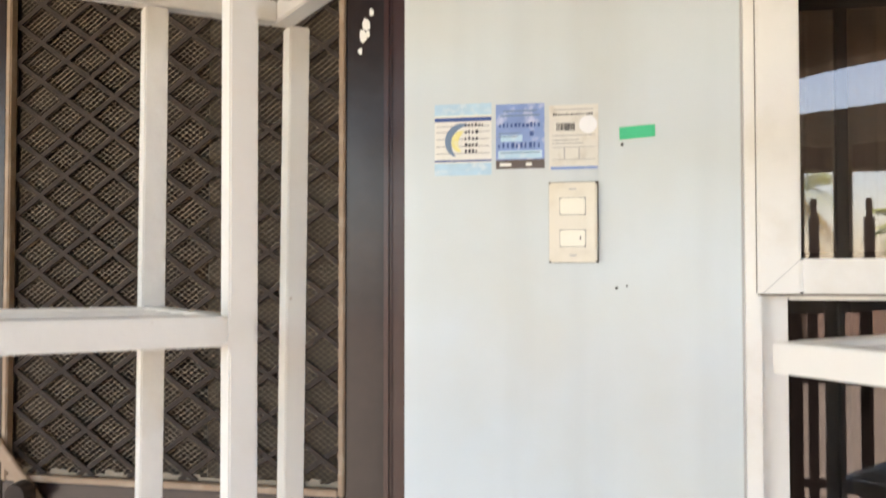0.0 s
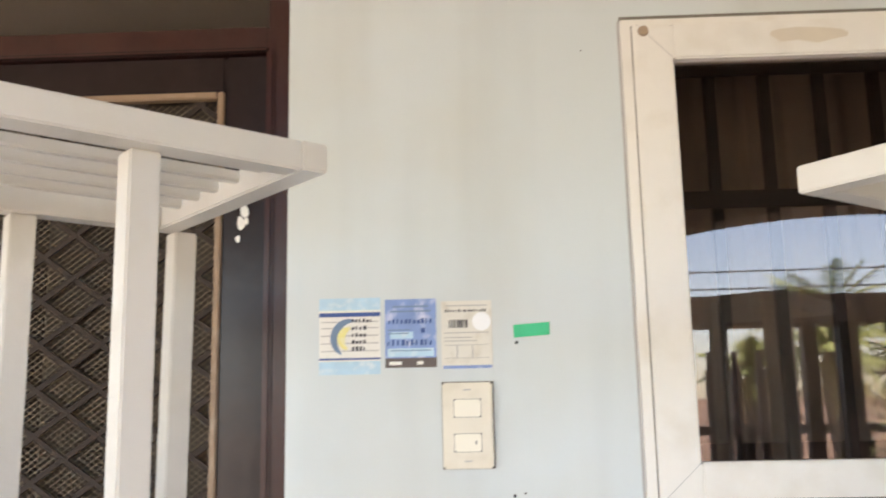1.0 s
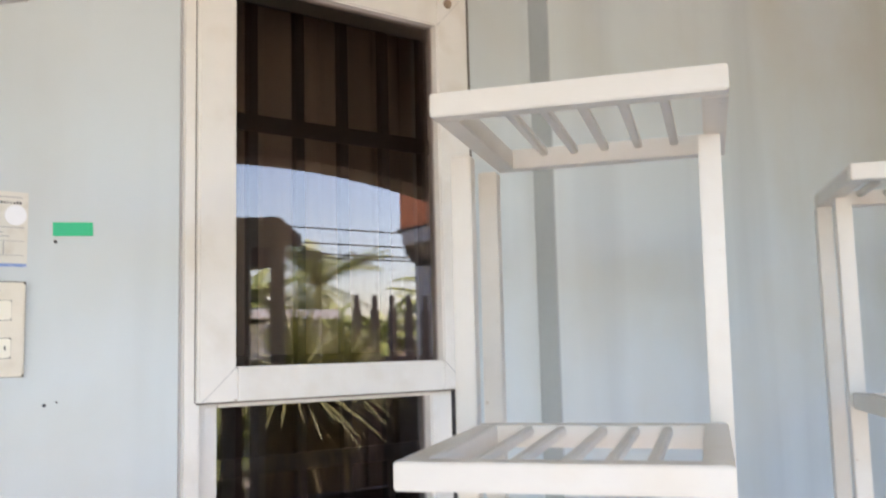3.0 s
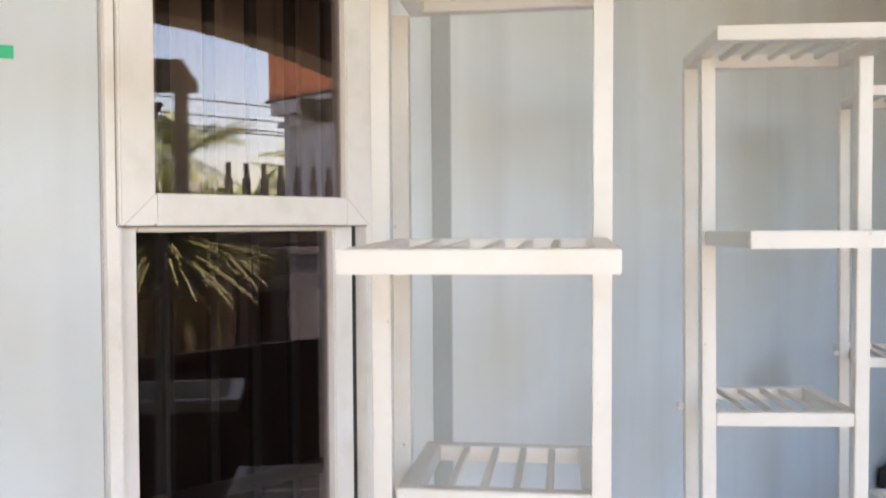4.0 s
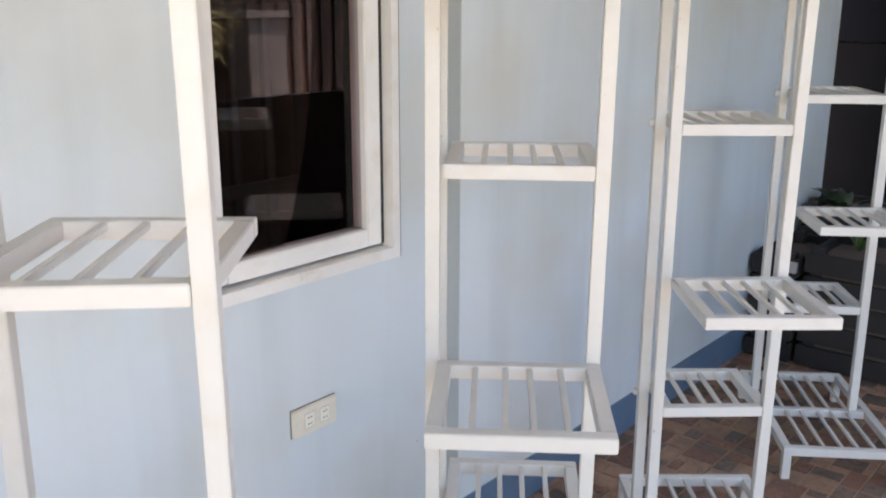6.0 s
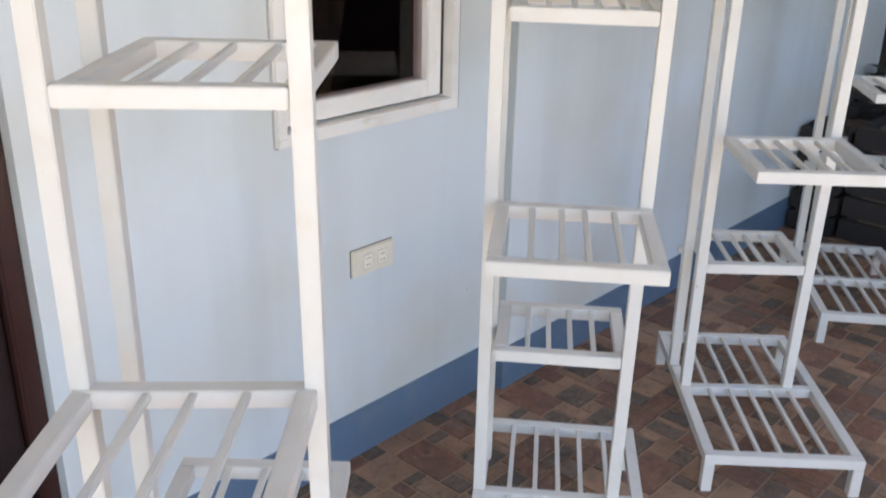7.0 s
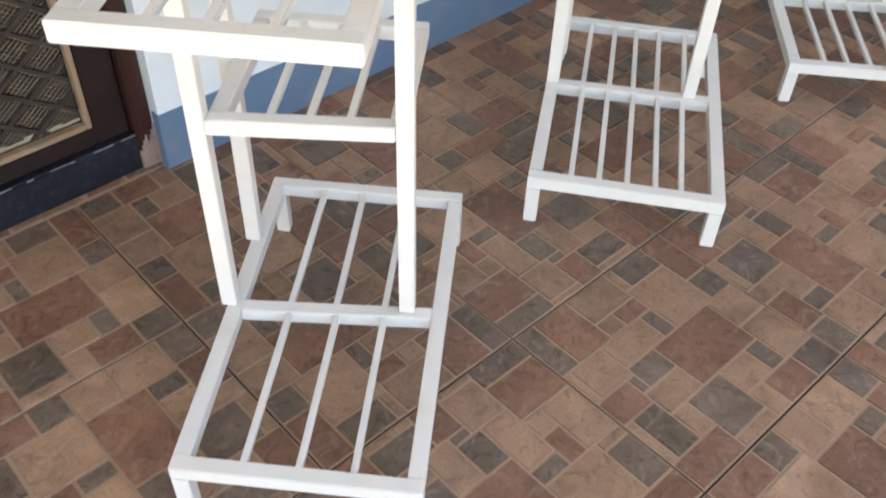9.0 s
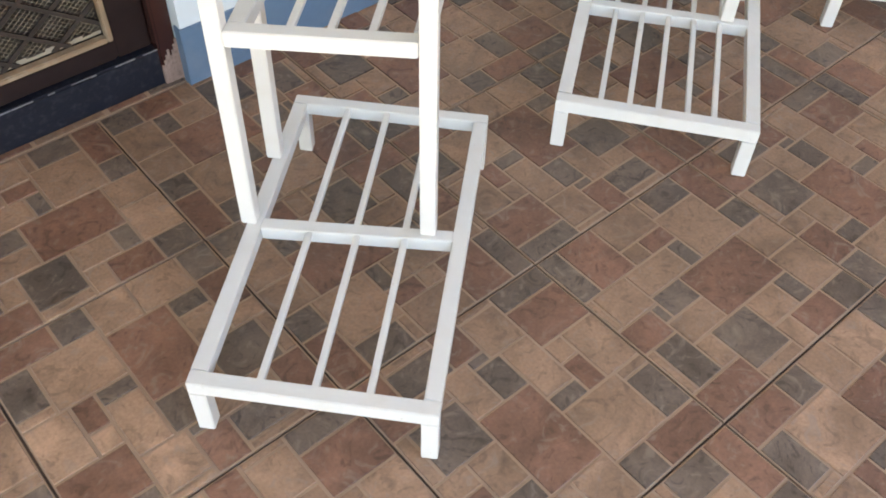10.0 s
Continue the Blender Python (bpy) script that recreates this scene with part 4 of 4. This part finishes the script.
def yucca(x, y, height, reach, seed):
    ry = random.Random(seed)
    p = thing("yucca", "spiky yellow-green yucca with dry hanging lower leaves beside the gate", "yucca", (x, y, -0.16), group="yuccas beside the gate")
    bm = bmesh.new()
    for k in range(5):
        rod(bm, (0.02 * math.sin(k * 2), 0, height / 5 * k), (0.02 * math.sin(k * 2 + 2), 0, height / 5 * (k + 1)), 0.055, 9, 0.05)
    part("trunk", bm, M_TRUNK, p)
    for nm, mat, lo, hi, cnt, z0 in (("crown", M_YUCCA, -0.35, 1.45, 420, height), ("dry_leaves", M_DRYLEAF, -1.3, -0.6, 60, height - 0.08)):
        bm = bmesh.new()
        for _ in range(cnt):
            az, lift, ln = ry.uniform(0, 6.28), ry.uniform(lo, hi), reach * ry.uniform(0.6, 1.1)
            d = Vector((math.cos(az), math.sin(az), 0))
            sd = Vector((-d.y, d.x, 0))
            prev = None
            for k in range(5):
                t = k / 4
                q = Vector((0, 0, z0)) + d * (ln * t * math.cos(lift)) + Vector((0, 0, ln * (t * math.sin(lift) - 0.25 * t * t)))
                w = 0.013 * (1 - 0.9 * t) + 0.001
                row_ = [bm.verts.new(q - sd * w), bm.verts.new(q + sd * w)]
                if prev:
                    bm.faces.new((prev[0], prev[1], row_[1], row_[0]))
                prev = row_
        part(nm, bm, mat, p)


yucca(2.27, -3.45, 1.46, 0.62, 13)
yucca(2.66, -3.60, 1.45, 0.48, 14)
palm(9.0, -15.0, 3.0, 1.9, 26, "tall coconut palm across the street", 14)
palm(6.4, -15.5, 3.4, 1.6, 24, "tall coconut palm across the street", 15)
palm(11.5, -14.0, 2.6, 2.0, 26, "tall coconut palm across the street", 16)
palm(2.9, -16.0, 3.1, 1.8, 24, "tall coconut palm across the street", 17)
for k, (x, y, h, sz) in enumerate(((4.2, -13.0, 2.3, 1.2), (5.1, -12.2, 2.5, 1.1), (6.5, -12.9, 2.5, 1.15), (7.7, -12.7, 1.9, 1.2), (8.7, -12.4, 1.8, 1.2), (9.9, -12.3, 2.2, 1.2))):
    palm(x, y, h, sz, 30, "leafy coconut palm across the street", 30 + k)
kiosk = thing("kiosk", "small white roadside kiosk with a flat overhanging roof", "kiosk")
piece("body", M_WHITEWALL, kiosk, (6.0, 7.1, -12.6, -11.6, -0.16, 1.9))
piece("roof", M_WHITEWALL, kiosk, (5.8, 7.3, -12.8, -11.4, 1.98, 2.12))
piece("opening", M_BARS, kiosk, (6.15, 6.95, -11.6, -11.58, 1.70, 1.86))
setting("wall_street", M_PINK, "pinkish plastered boundary wall across the street", (-12, 16, -18.2, -18.0, -0.16, 1.75))
house = thing("house", "neighbour house with white walls and an orange tiled roof", "house")
piece("wall", M_CONC, house, (5.5, 9.4, -6.8, -6.0, -0.16, 2.6))
piece("cornice", M_CONC, house, (5.4, 9.5, -6.9, -5.9, 2.58, 2.72), (5.45, 9.5, -6.85, -5.95, 2.45, 2.5))
bm = bmesh.new()
box(bm, 5.45, 9.6, -7.0, -5.8, 2.75, 3.9)
part("roof", bm, M_ROOF, house)
for v in house.children[-1].data.vertices:
    if v.co.z > 3:
        v.co.y = (v.co.y - 6.4 * 3) / 4
piece("roof_edge", M_DARKWOOD, house, (5.4, 9.6, -7.0, -5.8, 2.72, 2.752))
lines = thing("power_lines", "black overhead power cables across the street", "power lines")
for z0, z1 in ((3.45, 3.5), (3.21, 3.24), (3.04, 3.06), (2.98, 3.0)):
    bm = bmesh.new()
    rod(bm, (-15, -12, z0 - 0.1), (25, -12, z1 + 0.1), 0.013, 6)
    part("cable", bm, M_CABLE, lines)

for x in (-14.9, 24.9):
    bm = bmesh.new()
    rod(bm, (x, -12, -0.16), (x, -12, 3.9), 0.11, 12, 0.08)
    part("pole", bm, M_CONC, lines)

# ---- floor: slabs of slate-look pieces ----
TILE, OX, OY = 0.3705, -0.0245, -0.7285
# pieces of one printed tile on a grid of sixteen: left, right, back and front edge, counted from the back left corner, and colour family
CELLS = """G 0 1.8 0 4.5|R 1.8 5.2 0 4.5|T 5.2 9.4 0 2.9|T 9.4 10.2 0 2.3|G 10.2 13.7 0 2.3|T 9.4 13.7 2.3 6.9|R 13.7 16 0 4.5|G 13.7 16 4.5 6.9
R 6.9 9.4 2.9 4.5|T 5.2 6.9 2.9 4.5|T 3.8 8.1 4.5 6.9|G 8.1 9.4 4.5 6.9|T 0 0.6 4.5 7.5|T 0.6 3.8 4.5 7.5|R 6.6 12.8 6.9 11.2|T 12.8 16 6.9 9.8
T 12.8 16 9.8 13.6|G 3.8 6.6 6.9 9|G 3 3.8 7.5 9|R 0 3 7.5 9.8|T 3 6.6 9 11.2|G 11.2 12.8 11.2 13.6|T 8.2 11.2 11.2 13.6|G 4.6 8.2 11.2 15
T 8.2 9.8 13.6 16|R 9.8 13.2 13.6 16|G 13.2 16 13.6 16|T 0 0.7 9.8 13.6|G 0.7 3 9.8 13.6|T 3 4.6 11.2 13.6|R 0 4.6 13.6 16|T 4.6 8.2 15 16"""
CELLS = [(q[0], *map(float, q.split()[1:])) for q in CELLS.replace("\n", "|").split("|")]
# quarter turns of the print in the tiles nearest to the first stand
TURNS = {(0, -1): 0, (-1, -1): 3, (1, -1): 3, (0, -2): 1, (0, 0): 1, (-2, 0): 1, (-1, 0): 2}
U = TILE / 16
floor = thing("floor", "brown and grey slate-look ashlar tiles with tan joints", "floor", kind="structure")
piece("subfloor", M_JOINT, floor, (-3.2, 4.4, -2.45, 0.0, -0.16, -0.006))


def slab_piece(bm, cx, cy, w, h, m=None):
    g, c = 0.0021, 0.0012
    x0, x1, y0, y1 = cx - w / 2 + g, cx + w / 2 - g, cy - h / 2 + g, cy + h / 2 - g
    lo = [bm.verts.new(p) for p in ((x0, y0, -0.006), (x1, y0, -0.006), (x1, y1, -0.006), (x0, y1, -0.006))]
    hi = [bm.verts.new(p) for p in ((x0 + c, y0 + c, 0), (x1 - c, y0 + c, 0), (x1 - c, y1 - c, 0), (x0 + c, y1 - c, 0))]
    bm.faces.new(hi)
    for i in range(4):
        j = (i + 1) % 4
        bm.faces.new((lo[i], lo[j], hi[j], hi[i]))


beds, rest = bmesh.new(), {k: bmesh.new() for k in STONES}
shared = {}
count = 0
rt = random.Random(21)
for i in range(-9, 12):
    for j in range(-5, 2):
        x0, y0 = OX + i * TILE, OY + j * TILE
        if y0 > -0.01 or x0 > 4.3 or x0 < -3.1 or y0 < -2.4:
            continue
        turn = TURNS.get((i, j), rt.randrange(4))
        box(beds, x0 + 0.0018, x0 + TILE - 0.0018, y0 + 0.0018, y0 + TILE - 0.0018, -0.012, -0.0022)
        near = -0.42 <= x0 <= 0.4 and -1.11 <= y0 <= -0.34
        for fam, ua, ub, va, vb in CELLS:
            cx, cy, ww, hh = ((ua + ub) / 2 - 8) * U, (8 - (va + vb) / 2) * U, (ub - ua) * U, (vb - va) * U
            for _ in range(turn):
                cx, cy, ww, hh = -cy, cx, hh, ww
            edge = 0.0016
            px_, py_ = x0 + TILE / 2 + cx * (1 - 2 * edge / TILE), y0 + TILE / 2 + cy * (1 - 2 * edge / TILE)
            if near and count < 300:
                key = (round(ww, 4), round(hh, 4), fam)
                if key not in shared:
                    bm = bmesh.new()
                    slab_piece(bm, 0, 0, ww, hh)
                    shared[key] = mesh_of(bm, "stone", STONES[fam])
                ob = new("stone", shared[key])
                ob.parent, ob.location = floor, (px_, py_, rt.uniform(-0.0004, 0.0004))
                count += 1
            else:
                slab_piece(rest[fam], px_, py_, ww, hh)
for k, (xa, xb) in enumerate(((-1.045, -0.86), (-0.858, -0.70), (-0.698, -0.51), (-0.508, -0.374), (-0.368, -0.29), (-0.287, -0.211))):
    bm = bmesh.new()
    slab_piece(bm, 0, 0, xb - xa, 0.019)
    ob = part("stone", bm, STONES["TGRTRG"[k]], floor)
    ob.location = ((xa + xb) / 2, 0.0255, 0)
box(beds, DX0, DX1, 0.0155, 0.036, -0.012, -0.0022)
part("tile_bed", beds, M_BED, floor)
for fam, words in (("T", "tan"), ("R", "red-brown"), ("G", "grey-brown")):
    me = bpy.data.meshes.new("stones")
    rest[fam].to_mesh(me)
    rest[fam].free()
    me.materials.append(STONES[fam])
    ob = new("stones", me)
    ob.parent = floor
    tagged(ob, words + " slate-look stones further along the floor", kind="stuff")
